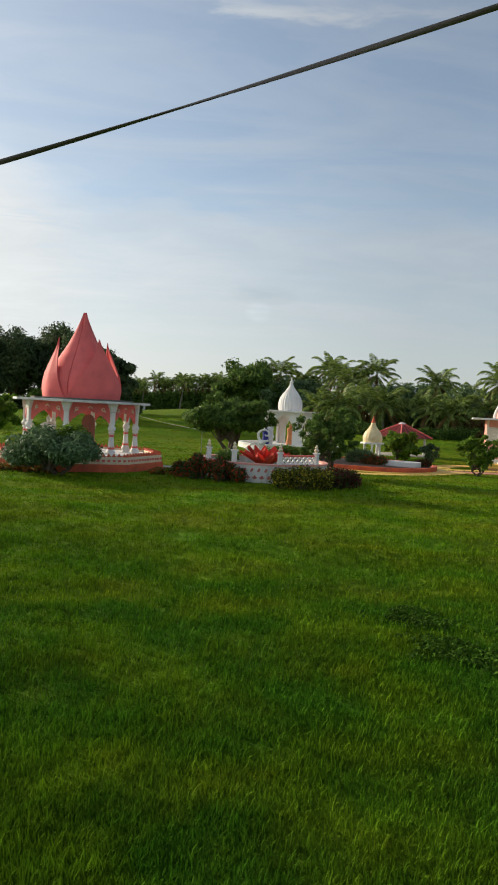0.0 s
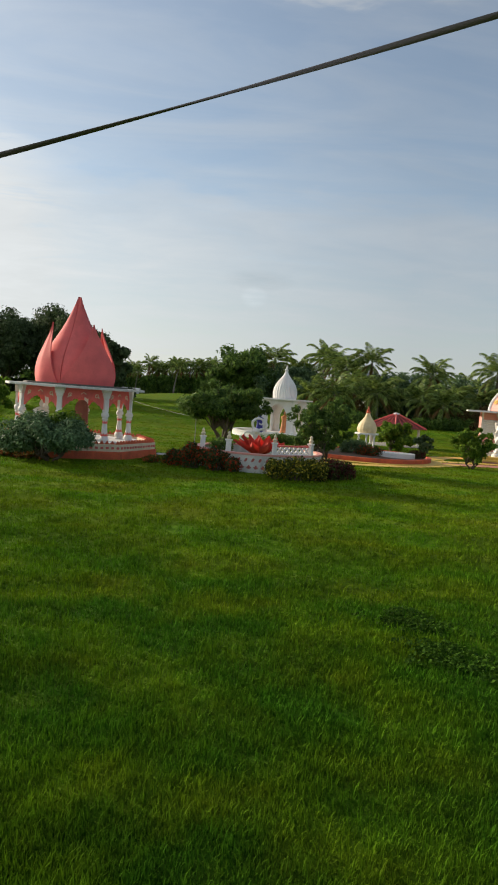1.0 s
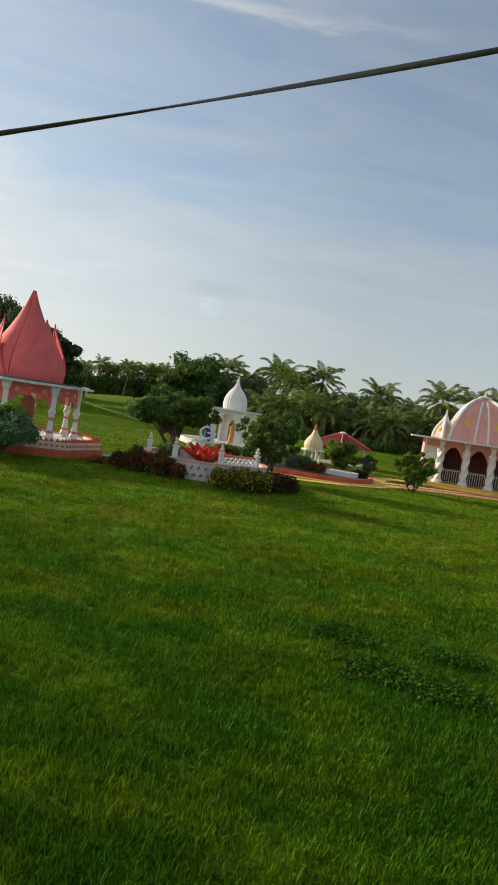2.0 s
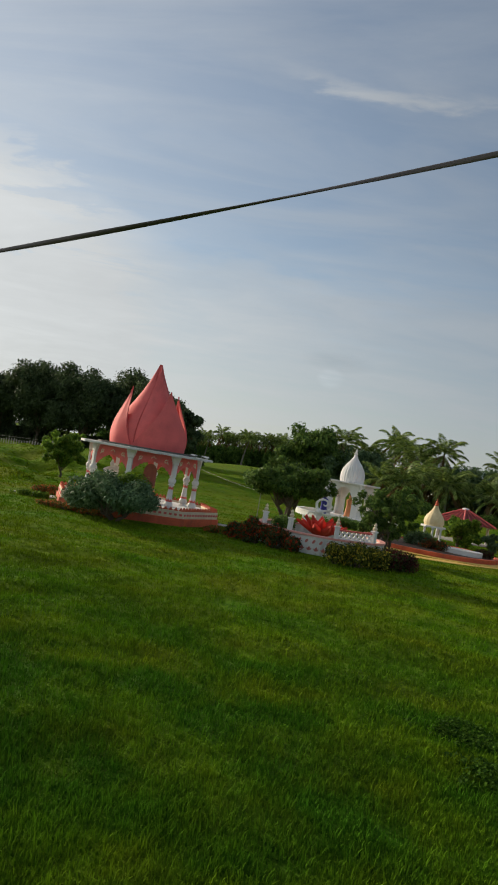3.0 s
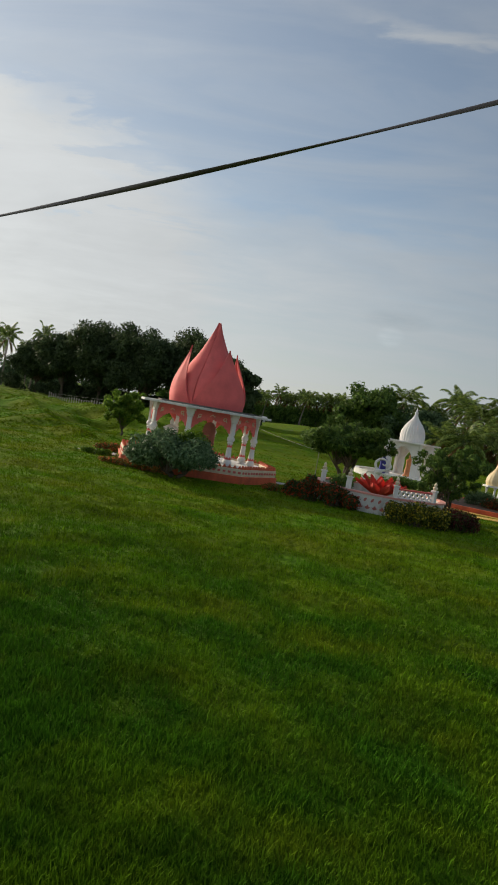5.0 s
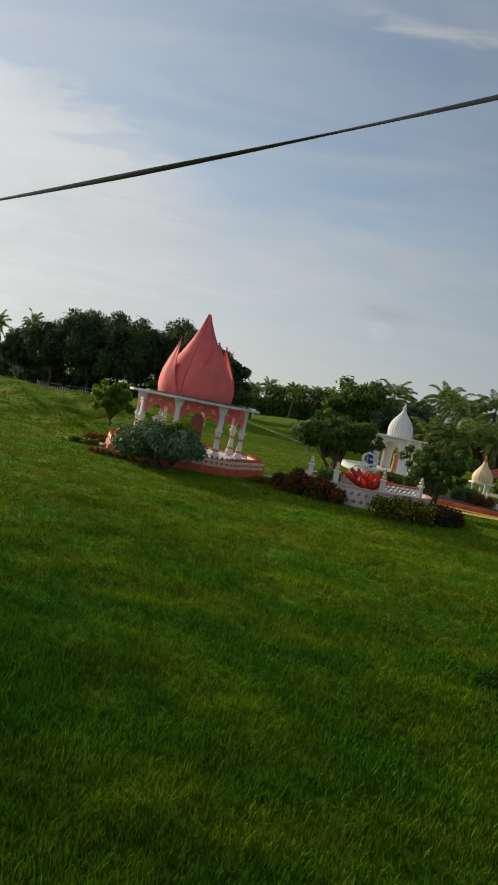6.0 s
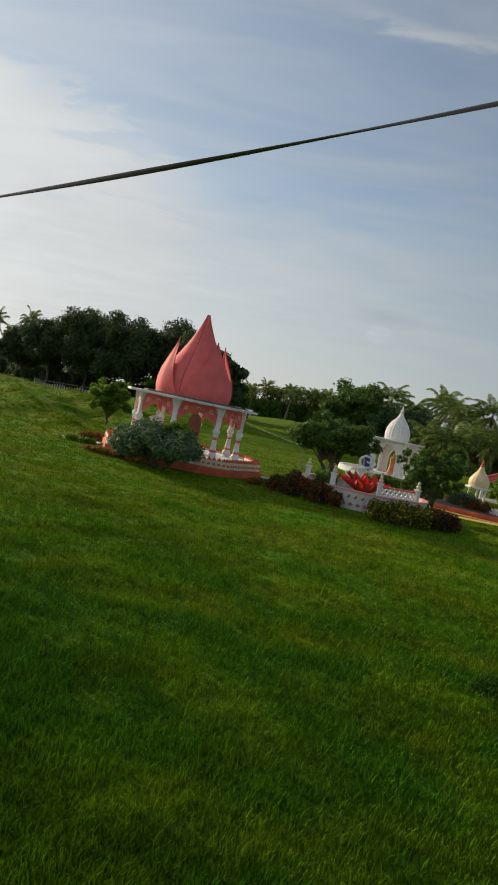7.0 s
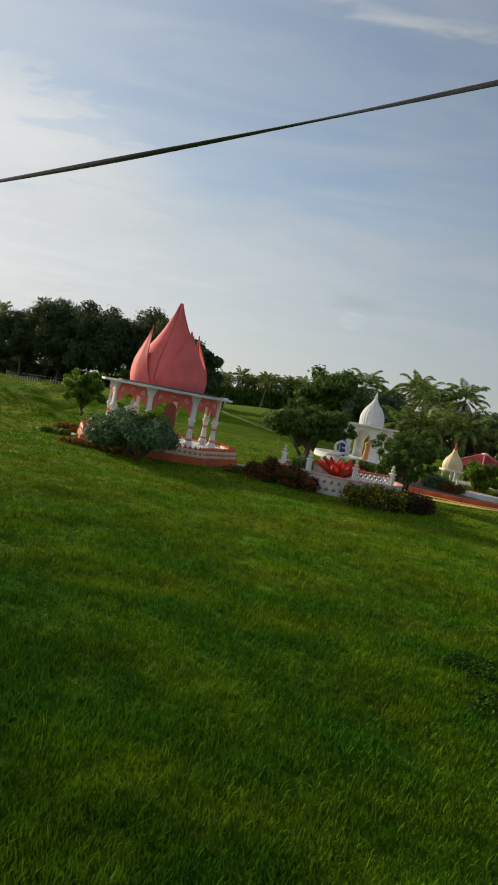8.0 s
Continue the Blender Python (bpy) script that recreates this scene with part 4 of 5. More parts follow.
    for s in (-1, 1):
        d = Vector((q, 0, 0.30))
        bm_box(-d.length / 2, d.length / 2, -0.035, 0.035, -0.035, 0.035, 0.0, one := bmesh.new())
        bmesh.ops.transform(one, matrix=pose(0, 0, 0.21, 0, -s * math.degrees(math.atan2(0.30, q)), 0), verts=one.verts)
        me = bpy.data.meshes.new("x")
        one.to_mesh(me)
        one.free()
        bar.from_mesh(me)
        bpy.data.meshes.remove(me)
    bar_me = mesh_of("lattice_cross", bar, M_WHITE)
    for i in range(n):
        part("lattice_cross", bar_me, None, rail, at=pose(-L / 2 + (i + 0.5) * q, 0, 0))


build_pond(*POND)


def build_lotus(cx, cy):
    t = thing("lotus_sculpture", "large open red lotus flower sculpture in the pond", "sculpture", pose(cx, cy, 0.0))
    part("pedestal", bm_lathe([(0.42, -0.1), (0.36, 0.5), (0.40, 0.64)], 20), M_LOTUS, t, smooth=True)

    def petal(length, wide, tilt):
        bm = bmesh.new()
        rows = []
        for i in range(9):
            v = i / 8
            w = wide * min(0.45 + 1.4 * v, 1.0, 0.02 + 1.75 * (1 - v))
            up = radians(tilt) + 0.06 * v
            row = []
            for j in range(7):
                u = -1 + j / 3
                row.append(bm.verts.new((0.30 + length * v * math.cos(up) - 0.08 * abs(u) ** 2, w * u / 2, length * v * math.sin(up) + 0.10 * abs(u) ** 2)))
            rows.append(row)
        for lo, hi in zip(rows, rows[1:]):
            for j in range(6):
                bm.faces.new((lo[j], lo[j + 1], hi[j + 1], hi[j]))
        geo = bmesh.ops.solidify(bm, geom=bm.faces[:], thickness=0.03)
        return bm
    low, high = mesh_of("petal", petal(1.12, 0.60, 27), M_LOTUS, True), mesh_of("petal", petal(0.98, 0.62, 47), M_LOTUS, True)
    for k in range(10):
        part("petal", low, None, t, at=pose(0, 0, 0.60, 0, 0, 36 * k))
        part("petal", high, None, t, at=pose(0, 0, 0.66, 0, 0, 36 * k + 18))


build_lotus(*POND)


def eased(points, n):
    """Points along a smooth curve through the given ones."""
    p = [Vector(q) for q in points]
    out = []
    for i in range(len(p) - 1):
        a, b, c, d = p[max(i - 1, 0)], p[i], p[i + 1], p[min(i + 2, len(p) - 1)]
        for k in range(n):
            u = k / n
            out.append(0.5 * (2 * b + (c - a) * u + (2 * a - 5 * b + 4 * c - d) * u * u + (3 * b - a - 3 * c + d) * u ** 3))
    return out + [p[-1]]


curl = bmesh.new()
c1 = eased([(0.0, 0, 0), (-0.25, 0, 0.3), (-0.3, 0, 0.75), (0.05, 0, 1.05), (0.5, 0, 1.0), (0.6, 0, 0.7), (0.4, 0, 0.55), (0.25, 0, 0.68)], 5)
bm_tube(c1, np.linspace(0.13, 0.05, len(c1)).tolist(), 10, curl)
c2 = eased([(0.0, 0, 0), (0.4, 0, 0.1), (0.8, 0, 0.25), (1.0, 0, 0.55), (0.85, 0, 0.75)], 5)
bm_tube(c2, np.linspace(0.13, 0.05, len(c2)).tolist(), 10, curl)
bm_lathe([(0.35, -0.1), (0.35, 0.0), (0.3, 0.12), (0.16, 0.2)], 14, curl)
curl_me = mesh_of("scroll_sculpture", curl, M_WHITE, True)
for x, y, z, k, turn in ((0.95, 43.6, 1.25, 0.72, 0), (0.62, 42.4, 0.55, 0.62, 180)):
    sc = new("scroll_sculpture", curl_me)
    sc.matrix_basis = pose(x, y, z, 0, 0, turn) @ Matrix.Diagonal((k, k, k, 1))
    tagged(sc, "white curled scroll sculpture behind the lotus pond", "sculpture", "scrolls behind the pond")
    solid("scroll_plinth", bm_lathe([(0.30, -0.3), (0.30, 0.08), (0.2, 0.14), (0.15, z - 0.2), (0.24, z - 0.1), (0.26, z - 0.06)], 16), M_WHITE, "slender white turned plinth under a scroll sculpture", "plinth", pose(x, y, 0), "scroll plinths", smooth=True)


# ---- round garden with the yellow-domed shrine ----
GARD = (7.9, 44.6)


def ring_band(r0, r1, z0, z1, a0=0.0, a1=360.0, n=64, ex=1.0):
    bm = bmesh.new()
    full = abs(a1 - a0 - 360) < 1e-3
    m = n if full else n + 1
    an = [radians(a0 + (a1 - a0) * k / n) for k in range(m)]
    vs = [[bm.verts.new((r * ex * math.cos(a), r * math.sin(a), z)) for a in an] for r, z in ((r0, z0), (r1, z0), (r1, z1), (r0, z1))]
    for i in range(4):
        for k in range(n if full else n):
            bm.faces.new((vs[i][k], vs[i][(k + 1) % m], vs[(i + 1) % 4][(k + 1) % m], vs[(i + 1) % 4][k])) if full or k < n else None
    if not full:
        bm.faces.new([v[0] for v in vs])
        bm.faces.new([v[-1] for v in vs][::-1])
    return bm


bed = thing("garden_bed", "round raised garden bed with a red kerb", "garden bed", pose(*GARD, 0))
part("kerb", ring_band(4.05, 4.3, -0.15, 0.30), M_BASERED, bed, "weathered orange-red round kerb")
part("soil", bm_lathe([(4.06, -0.1), (4.06, 0.22), (2.5, 0.32), (0.5, 0.36)], 40), M_SOIL, bed, "planted soil")
part("yellow_edge", ring_band(4.3, 5.0, -0.15, 0.06), M_YELLOW, bed, "yellow painted ledge")


def build_yellow_shrine(cx, cy):
    z = 0.34
    t = thing("shrine", "small open shrine with a pale yellow onion dome", "shrine", pose(cx, cy, z))
    part("base", bm_prism(octagon(0.95), -0.2, 0.12, bevel=0.02), M_WHITE, t)
    col = mesh_of("column", bm_lathe([(0.1, 0), (0.1, 0.06), (0.07, 0.09), (0.06, 0.85), (0.09, 0.92), (0.11, 1.0)], 12), M_WHITE, True)
    for k in range(6):
        a = radians(60 * k + 20)
        part("column", col, None, t, at=pose(0.56 * math.cos(a), 0.56 * math.sin(a), 0.12))
    part("roof_slab", bm_prism(octagon(0.78), 1.12, 1.22, bevel=0.015), M_WHITE, t)
    dome = part("dome", bm_lathe([(0.64, 0), (0.71, 0.22), (0.68, 0.46), (0.55, 0.72), (0.35, 0.96), (0.21, 1.16), (0.14, 1.38)], 64, flute=0.04, flutes=16), M_PALEYELLOW, t, "pale yellow fluted dome", True, pose(0, 0, 1.22) @ Matrix.Diagonal((0.86, 0.86, 0.92, 1)))
    part("finial", bm_lathe([(0.13, 0), (0.16, 0.08), (0.09, 0.16), (0.11, 0.24), (0.06, 0.34), (0.02, 0.5)], 12), M_BASERED, dome, "red turned finial", True, pose(0, 0, 1.36))


build_yellow_shrine(GARD[0] + 0.25, GARD[1] + 0.4)
court = thing("court_wall", "low round white wall around the white shrine", "garden wall", pose(*WS, gz(*WS)))
part("wall_ring", ring_band(4.0, 4.25, -0.4, 0.42), M_WHITE, court)
part("coping", ring_band(3.95, 4.3, 0.42, 0.50), M_WHITE, court, "white coping")
basin = thing("basin", "low white round-ended basin in the garden bed", "basin", pose(GARD[0] + 1.6, GARD[1] - 1.9, 0.26))
part("basin_wall", ring_band(0.62, 0.75, 0, 0.30, ex=1.75), M_WHITE, basin)
part("basin_floor", bm_lathe([(0.62, 0.0), (0.62, 0.12)], 24), M_WHITE, basin, at=Matrix.Diagonal((1.75, 1, 1, 1)))


# ---- painted paths ----
def strip(points, width, z0, z1):
    """A path strip along points of the plan, with its edges."""
    bm = bmesh.new()
    pts = [Vector((x, y, 0)) for x, y in points]
    rows = []
    for i, p in enumerate(pts):
        d = (pts[min(i + 1, len(pts) - 1)] - pts[max(i - 1, 0)]).normalized()
        s = Vector((-d.y, d.x, 0)) * width / 2
        g = gz(p.x, p.y)
        rows.append([bm.verts.new((p + s * k) + Vector((0, 0, g + z))) for k, z in ((1, z1), (-1, z1), (-1, z0), (1, z0))])
    for lo, hi in zip(rows, rows[1:]):
        for j in range(4):
            bm.faces.new((lo[j], lo[(j + 1) % 4], hi[(j + 1) % 4], hi[j]))
    bm.faces.new(rows[0])
    bm.faces.new(rows[-1][::-1])
    return bm


for (line, half), mat, z, label in zip(PATHS, (M_YELLOW, M_PATHPINK, M_YELLOW, M_YELLOW, M_GREYSLAB, M_GREYSLAB), (0.035, 0.03, 0.036, 0.028, 0.03, 0.03),
                                       ("yellow painted garden path", "faded pink painted garden path", "yellow border of the garden path", "yellow painted garden path", "narrow concrete garden path", "narrow concrete garden path")):
    solid("path", strip(line, half * 2, -0.15, z), mat, label, "path", kind="structure")


# ---- red-roofed gazebo ----
def build_gazebo(cx, cy):
    t = thing("gazebo", "open gazebo with a red hipped sheet roof on posts", "gazebo", pose(cx, cy, gz(cx, cy)))
    part("floor_slab", bm_prism(octagon(2.5, 0.3, 6), -0.2, 0.15), M_GREYSLAB, t)
    post = mesh_of("post", bm_lathe([(0.09, 0), (0.08, 1.75)], 10), M_WHITE, True)
    for x, y in octagon(2.3, 0.3, 6):
        part("post", post, None, t, at=pose(x, y, 0.1))
    n = 6
    pts = octagon(3.0, 0.3, n)
    for k in range(n):
        (xa, ya), (xb, yb) = pts[k], pts[(k + 1) % n]
        bm = bmesh.new()
        steps = 8
        lo, hi = [], []
        for i in range(steps + 1):
            u = i / steps
            x, y = xa + (xb - xa) * u, ya + (yb - ya) * u
            lo.append((x, y, 1.62 + (0.03 if i % 2 else 0)))
        for thick in (0.0,):
            va = [bm.verts.new(p) for p in lo]
            vb = [bm.verts.new((p[0] * 0.06, p[1] * 0.06, 2.78 + (0.02 if i % 2 else 0))) for i, p in enumerate(lo)]
            for i in range(steps):
                bm.faces.new((va[i], va[i + 1], vb[i + 1], vb[i]))
        bmesh.ops.solidify(bm, geom=bm.faces[:], thickness=0.04)
        part("roof_panel", bm, M_ROOFRED, t, "ribbed red roof panel")
        for u in (0.25, 0.5, 0.75):
            xr, yr = xa + (xb - xa) * u, ya + (yb - ya) * u
            part("rib", bm_tube([(xr, yr, 1.685), (xr * 0.08, yr * 0.08, 2.80)], [0.022, 0.022], 5), M_PINKRED, t, "raised lighter roof rib")
        part("hip", bm_tube([(xa, ya, 1.67), (xa * 0.06, ya * 0.06, 2.82)], [0.06, 0.06], 6), M_PINKRED, t, "lighter hip capping")
    part("roof_cap", bm_lathe([(0.34, 0), (0.3, 0.09), (0.1, 0.16)], 12), M_WHITE, t, "white roof cap", at=pose(0, 0, 2.76))


build_gazebo(13.4, 60.5)


# ---- the pink temple ----
def build_temple(x0, y0, turn):
    """Front wall along local x from its left corner; a closed bay, three arched bays and a closed bay."""
    t = thing("temple", "salmon pink temple with white twisted columns and ribbed spires", "temple", pose(x0, y0, gz(x0, y0), 0, 0, turn))
    END, BAY, D, H, B = 1.2, 1.76, 4.8, 3.42, 0.40
    W = 2 * END + 3 * BAY
    part("platform", bm_box(-0.45, W + 0.45, -1.2, D + 0.3, -0.3, B, 0.03), M_YELLOW, t, "yellow painted platform")
    part("step", bm_box(-0.6, W + 0.6, -1.75, -1.2, -0.3, 0.2, 0.02), M_YELLOW, t, "yellow painted step")
    part("skirting", bm_box(-0.65, W + 0.65, -1.81, -1.75, -0.3, 0.1, 0.01), M_PATHPINK, t)
    part("side_wall", bm_box(0, 0.2, 0.2, D, B, H), M_PINK, t, "salmon pink side wall")
    part("side_wall", bm_box(W - 0.2, W, 0.2, D, B, H), M_PINK, t, "salmon pink side wall")
    part("back_wall", bm_box(0.2, W - 0.2, D - 0.2, D, B, H), M_PINK, t)
    slat = mesh_of("slat", bm_box(-0.40, 0.40, -0.03, 0.03, -0.032, 0.032, 0.008), M_WHITE)
    trim_me = mesh_of("corner_trim", bm_box(-0.07, 0.07, -0.05, 0.0, B, H, 0.015), M_WHITE)
    for x in (END / 2, W - END / 2):
        bay = part("front_wall", bm_box(x - END / 2, x + END / 2, 0, 0.2, B, H), M_PINK, t, "salmon pink closed front bay")
        win = part("shutter_frame", bm_box(x - 0.46, x + 0.46, -0.05, -0.003, 1.72, 2.92, 0.01), M_WHITE, bay, "white shutter frame")
        for k in range(9):
            part("slat", slat, None, bay, at=pose(x, -0.07, 1.83 + 0.122 * k, 25, 0, 0))
        part("corner_trim", trim_me, None, bay, "white corner trim", at=pose(0.07 if x < END else W - 0.07, 0, 0))
        part("base_band", bm_box(x - END / 2, x + END / 2, -0.06, -0.003, B, B + 0.3, 0.01), M_WHITE, bay, "white base band")
    bar = mesh_of("picket", bm_box(-0.02, 0.02, -0.02, 0.02, 0.0, 1.05), M_WHITE)
    for k in range(3):
        x = END + BAY * (k + 0.5)
        part("arch_wall", arch_wall(BAY, H - B, 1.46, 2.66, 0.2, 0.35, 11), M_PINK, t, "salmon pink front wall with a scalloped arch", at=pose(x, 0.1, B))
        gate = part("gate", bm_box(-0.70, 0.70, -0.02, 0.02, 0.9, 0.95), M_WHITE, t, "low white picket gate in the arch", at=pose(x, 0.35, B))
        for i in range(9):
            part("picket", bar, None, gate, at=pose(-0.64 + 0.16 * i, 0, 0))
    part("inner_wall", bm_box(0.2, W - 0.2, 2.2, 2.35, B, H - 0.02), M_DARK, t, "dark red inner wall")
    # twisted columns before the front
    n, rows = 20, 48
    bm = bmesh.new()
    rings = []
    for i in range(rows + 1):
        h = i / rows * 2.05
        ring = []
        for k in range(n):
            a = 2 * math.pi * k / n
            r = 0.225 + 0.055 * math.cos(3 * a - h * 8.0)
            ring.append(bm.verts.new((r * math.cos(a), r * math.sin(a), h + 0.25)))
        rings.append(ring)
    for lo, hi in zip(rings, rings[1:]):
        for k in range(n):
            bm.faces.new((lo[k], lo[(k + 1) % n], hi[(k + 1) % n], hi[k]))
    shaft = mesh_of("shaft", bm, M_WHITE, True)
    foot = bm_lathe([(0.36, 0), (0.36, 0.12), (0.27, 0.2), (0.28, 0.27)], 16)
    head_me = mesh_of("capital", bm_lathe([(0.28, 2.28), (0.31, 2.36), (0.2, 2.44), (0.14, 2.6), (0.2, 2.8), (0.28, 2.97)], 16), M_WHITE, True)
    foot_me = mesh_of("column", foot, M_WHITE, True)
    for k in range(4):
        c = part("column", foot_me, None, t, "white twisted column", at=pose(END + k * BAY, -0.42, B))
        part("shaft", shaft, None, c)
        part("capital", head_me, None, c)
    part("roof_slab", bm_box(-1.0, W + 1.0, -1.3, D + 0.5, H, H + 0.12, 0.02), M_WHITE, t, "white roof slab with wide eaves")

    def spire(cx, cy, half, height, flower, spin, prof, inner):
        s = part("spire", bmesh.new(), M_PINK, t, "curved pink spire with white ribs", at=pose(cx, cy, H + 0.14, 0, 0, spin))
        bm = bmesh.new()
        rows = [[bm.verts.new((sx * half * r, sy * half * r, h * height)) for sx, sy in ((-1, -1), (1, -1), (1, 1), (-1, 1))] for r, h in prof]
        for lo, hi in zip(rows, rows[1:]):
            for k in range(4):
                bm.faces.new((lo[k], lo[(k + 1) % 4], hi[(k + 1) % 4], hi[k]))
        bm.faces.new(rows[-1])
        bm.faces.new(rows[0][::-1])
        s.data = mesh_of("spire", bm, M_PINK)
        for sx, sy in ((-1, -1), (1, -1), (1, 1), (-1, 1)):
            part("rib", bm_tube([(sx * half * r, sy * half * r, h * height) for r, h in prof], [max(half * 0.055, 0.11)] * len(prof), 8), M_WHITE, s, "white corner rib", True)
        for sx in inner:
            part("rib", bm_tube([(sx * half * r, -half * r - 0.01, h * height) for r, h in prof[:-1]], [half * 0.032] * (len(prof) - 1), 6), M_WHITE, s)
        part("finial", bm_lathe([(0.14 * half + 0.05, 0), (0.2 * half + 0.04, 0.12), (0.06, 0.25), (0.08, 0.32), (0.02, 0.6)], 12), M_WHITE, s, "white finial", True, pose(0, 0, height))
        fl = bmesh.new()
        for k in range(8):
            a = 2 * math.pi * k / 8
            bm_lathe([(0.10, 0), (0.11, 0.03), (0.05, 0.05)], 8, fl, x=0.15 * math.cos(a), y=0.15 * math.sin(a))
        bm_lathe([(0.13, 0), (0.13, 0.05), (0.06, 0.08)], 10, fl)
        fme = mesh_of("flower", fl, M_YELLOW)
        k = flower
        for fx in ((-0.56, 0.56) if half > 1 else (0.0,)):
            part("flower", fme, None, s, "raised yellow flower", at=pose(fx * half * 0.8, -half * (0.80 if half > 1 else 0.84), height * 0.42, 68, 0, 0) @ Matrix.Diagonal((k, k, 1, 1)))
        if half < 1:
            part("flower", fme, None, s, "raised yellow flower", at=pose(-half * 0.84, 0, height * 0.42, 68, 0, -90) @ Matrix.Diagonal((k, k, 1, 1)))
    tall = [(1.0, 0), (0.93, 0.2), (0.82, 0.42), (0.69, 0.62), (0.53, 0.79), (0.33, 0.92), (0.12, 1.0)]
    small = [(1.0, 0), (0.98, 0.15), (0.86, 0.36), (0.66, 0.56), (0.42, 0.74), (0.2, 0.88), (0.08, 1.0)]
    spire(W / 2, 2.45, 2.3, 3.3, 1.3, 0, tall, (-0.2, 0.2))
    for x, spin in ((1.22, 38), (W - 1.22, -38)):
        spire(x, 0.55, 0.52, 1.5, 0.7, spin, small, ())


build_temple(16.87, 49.0, -17)


# ---- plants near the shrines ----
L_RUSTY = leaf_material("rusty_border_leaves", (0.06, 0.10, 0.02), (0.20, 0.20, 0.05), 0.6, 0.4, (0.50, 0.15, 0.05), 0.4)
make_tree("shrub", "large spreading grey-green shrub in front of the pavilion", "shrub", pose(-8.05, 29.9, 0), 11, 2.1, 4.7, 0.25, L_TEAL, 0.15, 14000, 110, 5, 0.07, small=0.2, under=0.75)
make_bush("shrub", "yellow-green leafy shrub behind the grey-green one", "shrub", pose(-7.75, 30.7, 0.8), 33, 2.4, 0.9, 1.5, L_BRIGHT, 0.17, 2600, 26, r=0.32)
make_bush("shrub", "side growth of the grey-green shrub by the pavilion", "shrub", pose(-9.5, 30.0, 0.35), 31, 2.3, 1.6, 1.2, L_TEAL, 0.15, 7000, 40, r=0.42)
for k, (x, y, w, d, h) in enumerate(((-2.95, 31.75, 1.0, 1.1, 0.85), (-2.05, 31.25, 1.3, 1.3, 1.25), (-1.05, 30.75, 1.5, 1.3, 1.12), (-0.25, 30.5, 0.8, 0.8, 0.75))):
    make_bush("hedge", "ragged red-flowering hedge bush at the pond wall", "hedge", pose(x, y, 0, 0, 0, 40 * k), 12 + 40 * k, w, d, h, L_REDHEDGE, 0.12, 2400, 34, r=0.19, group="hedge bushes at the pond wall")
for k, (x, y, w, d, h) in enumerate(((1.55, 29.15, 1.1, 1.1, 0.95), (2.45, 29.25, 1.4, 1.3, 1.12), (3.3, 29.6, 1.1, 1.2, 1.02))):
    make_bush("hedge", "yellow-green croton hedge bush at the pond wall", "hedge", pose(x, y, 0, 0, 0, 50 * k), 13 + 40 * k, w, d, h, L_CROTON, 0.12, 2400, 34, r=0.2, group="hedge bushes at the pond wall")
make_bush("hedge", "dark maroon-leaved hedge beside the croton", "hedge", pose(4.2, 30.5, 0, 0, 0, 36), 14, 2.2, 1.2, 1.0, L_MAROON, 0.11, 5000, 40, r=0.26)
make_bush("hedge", "low rusty flowering border along the pavilion plinth", "hedge", pose(-10.2, 30.6, 0, 0, 0, -12), 15, 4.0, 0.8, 0.4, L_RUSTY, 0.09, 4500, 50, r=0.2)
make_bush("hedge", "low leafy border along the garden path", "hedge", pose(-13.3, 33.7, 0, 0, 0, 4), 16, 2.4, 0.6, 0.38, L_BRIGHT, 0.09, 3000, 40, r=0.2)
make_bush("hedge", "low border with reddish leaves beside the path", "hedge", pose(-13.3, 36.5, 0, 0, 0, 4), 17, 2.6, 0.8, 0.55, L_RUSTY, 0.1, 3500, 40, r=0.22)
make_tree("tree", "spreading garden tree with an umbrella crown on several stems", "tree", pose(-1.2, 47.5, 0), 21, 4.3, 6.9, 1.0, L_GARDEN, 0.27, 21000, 150, 5, 0.10, small=0.15, under=0.6, slim=0.45)
make_tree("tree", "small leafy tree with several thin stems beside the pond", "tree", pose(4.2, 36.6, 0), 22, 4.0, 4.4, 0.35, L_GARDEN, 0.22, 5600, 85, 4, 0.05, small=0.12, under=1.0, slim=0.42)
make_tree("tree", "small bright green tree beside the temple path", "tree", pose(14.0, 41.6, 0), 23, 2.8, 3.0, 0.25, L_BRIGHT, 0.24, 3800, 60, 3, 0.05, small=0.15, under=1.0, slim=0.4)
make_tree("tree", "small round leafy tree on the lawn", "tree", pose(-18.4, 51.0, gz(-18.4, 51)), 24, 3.8, 4.1, 0.5, L_BRIGHT, 0.24, 7500, 70, 1, 0.09, small=0.18, under=0.9)
make_tree("shrub", "loose bright green shrub in front of the gazebo", "shrub", pose(11.2, 50.5, 0), 25, 2.5, 3.4, 0.15, L_BRIGHT, 0.26, 5200, 60, 4, 0.05, small=0.2, under=0.95)
make_tree("shrub", "dark straggling shrub beside the gazebo", "shrub", pose(13.2, 50.0, 0), 26, 1.6, 1.7, 0.1, L_DARK, 0.2, 2200, 34, 3, 0.03, small=0.22, under=0.95)
make_bush("shrub", "red-leaved flowering shrub in the garden bed", "shrub", pose(GARD[0] + 0.1, GARD[1] - 2.2, 0.26), 27, 1.8, 1.0, 0.8, L_REDHEDGE, 0.09, 3500, 30, r=0.26)
make_bush("shrub", "dark leafy shrub in the garden bed", "shrub", pose(GARD[0] - 0.75, GARD[1] - 1.3, 0.26), 28, 2.0, 1.2, 1.15, L_DARK, 0.1, 3500, 30, r=0.28)
make_bush("shrub", "red-leaved flowering shrub in the garden bed", "shrub", pose(GARD[0] + 3.2, GARD[1] - 1.2, 0.26), 29, 1.1, 0.9, 0.6, L_MAROON, 0.09, 2200, 20, r=0.22)
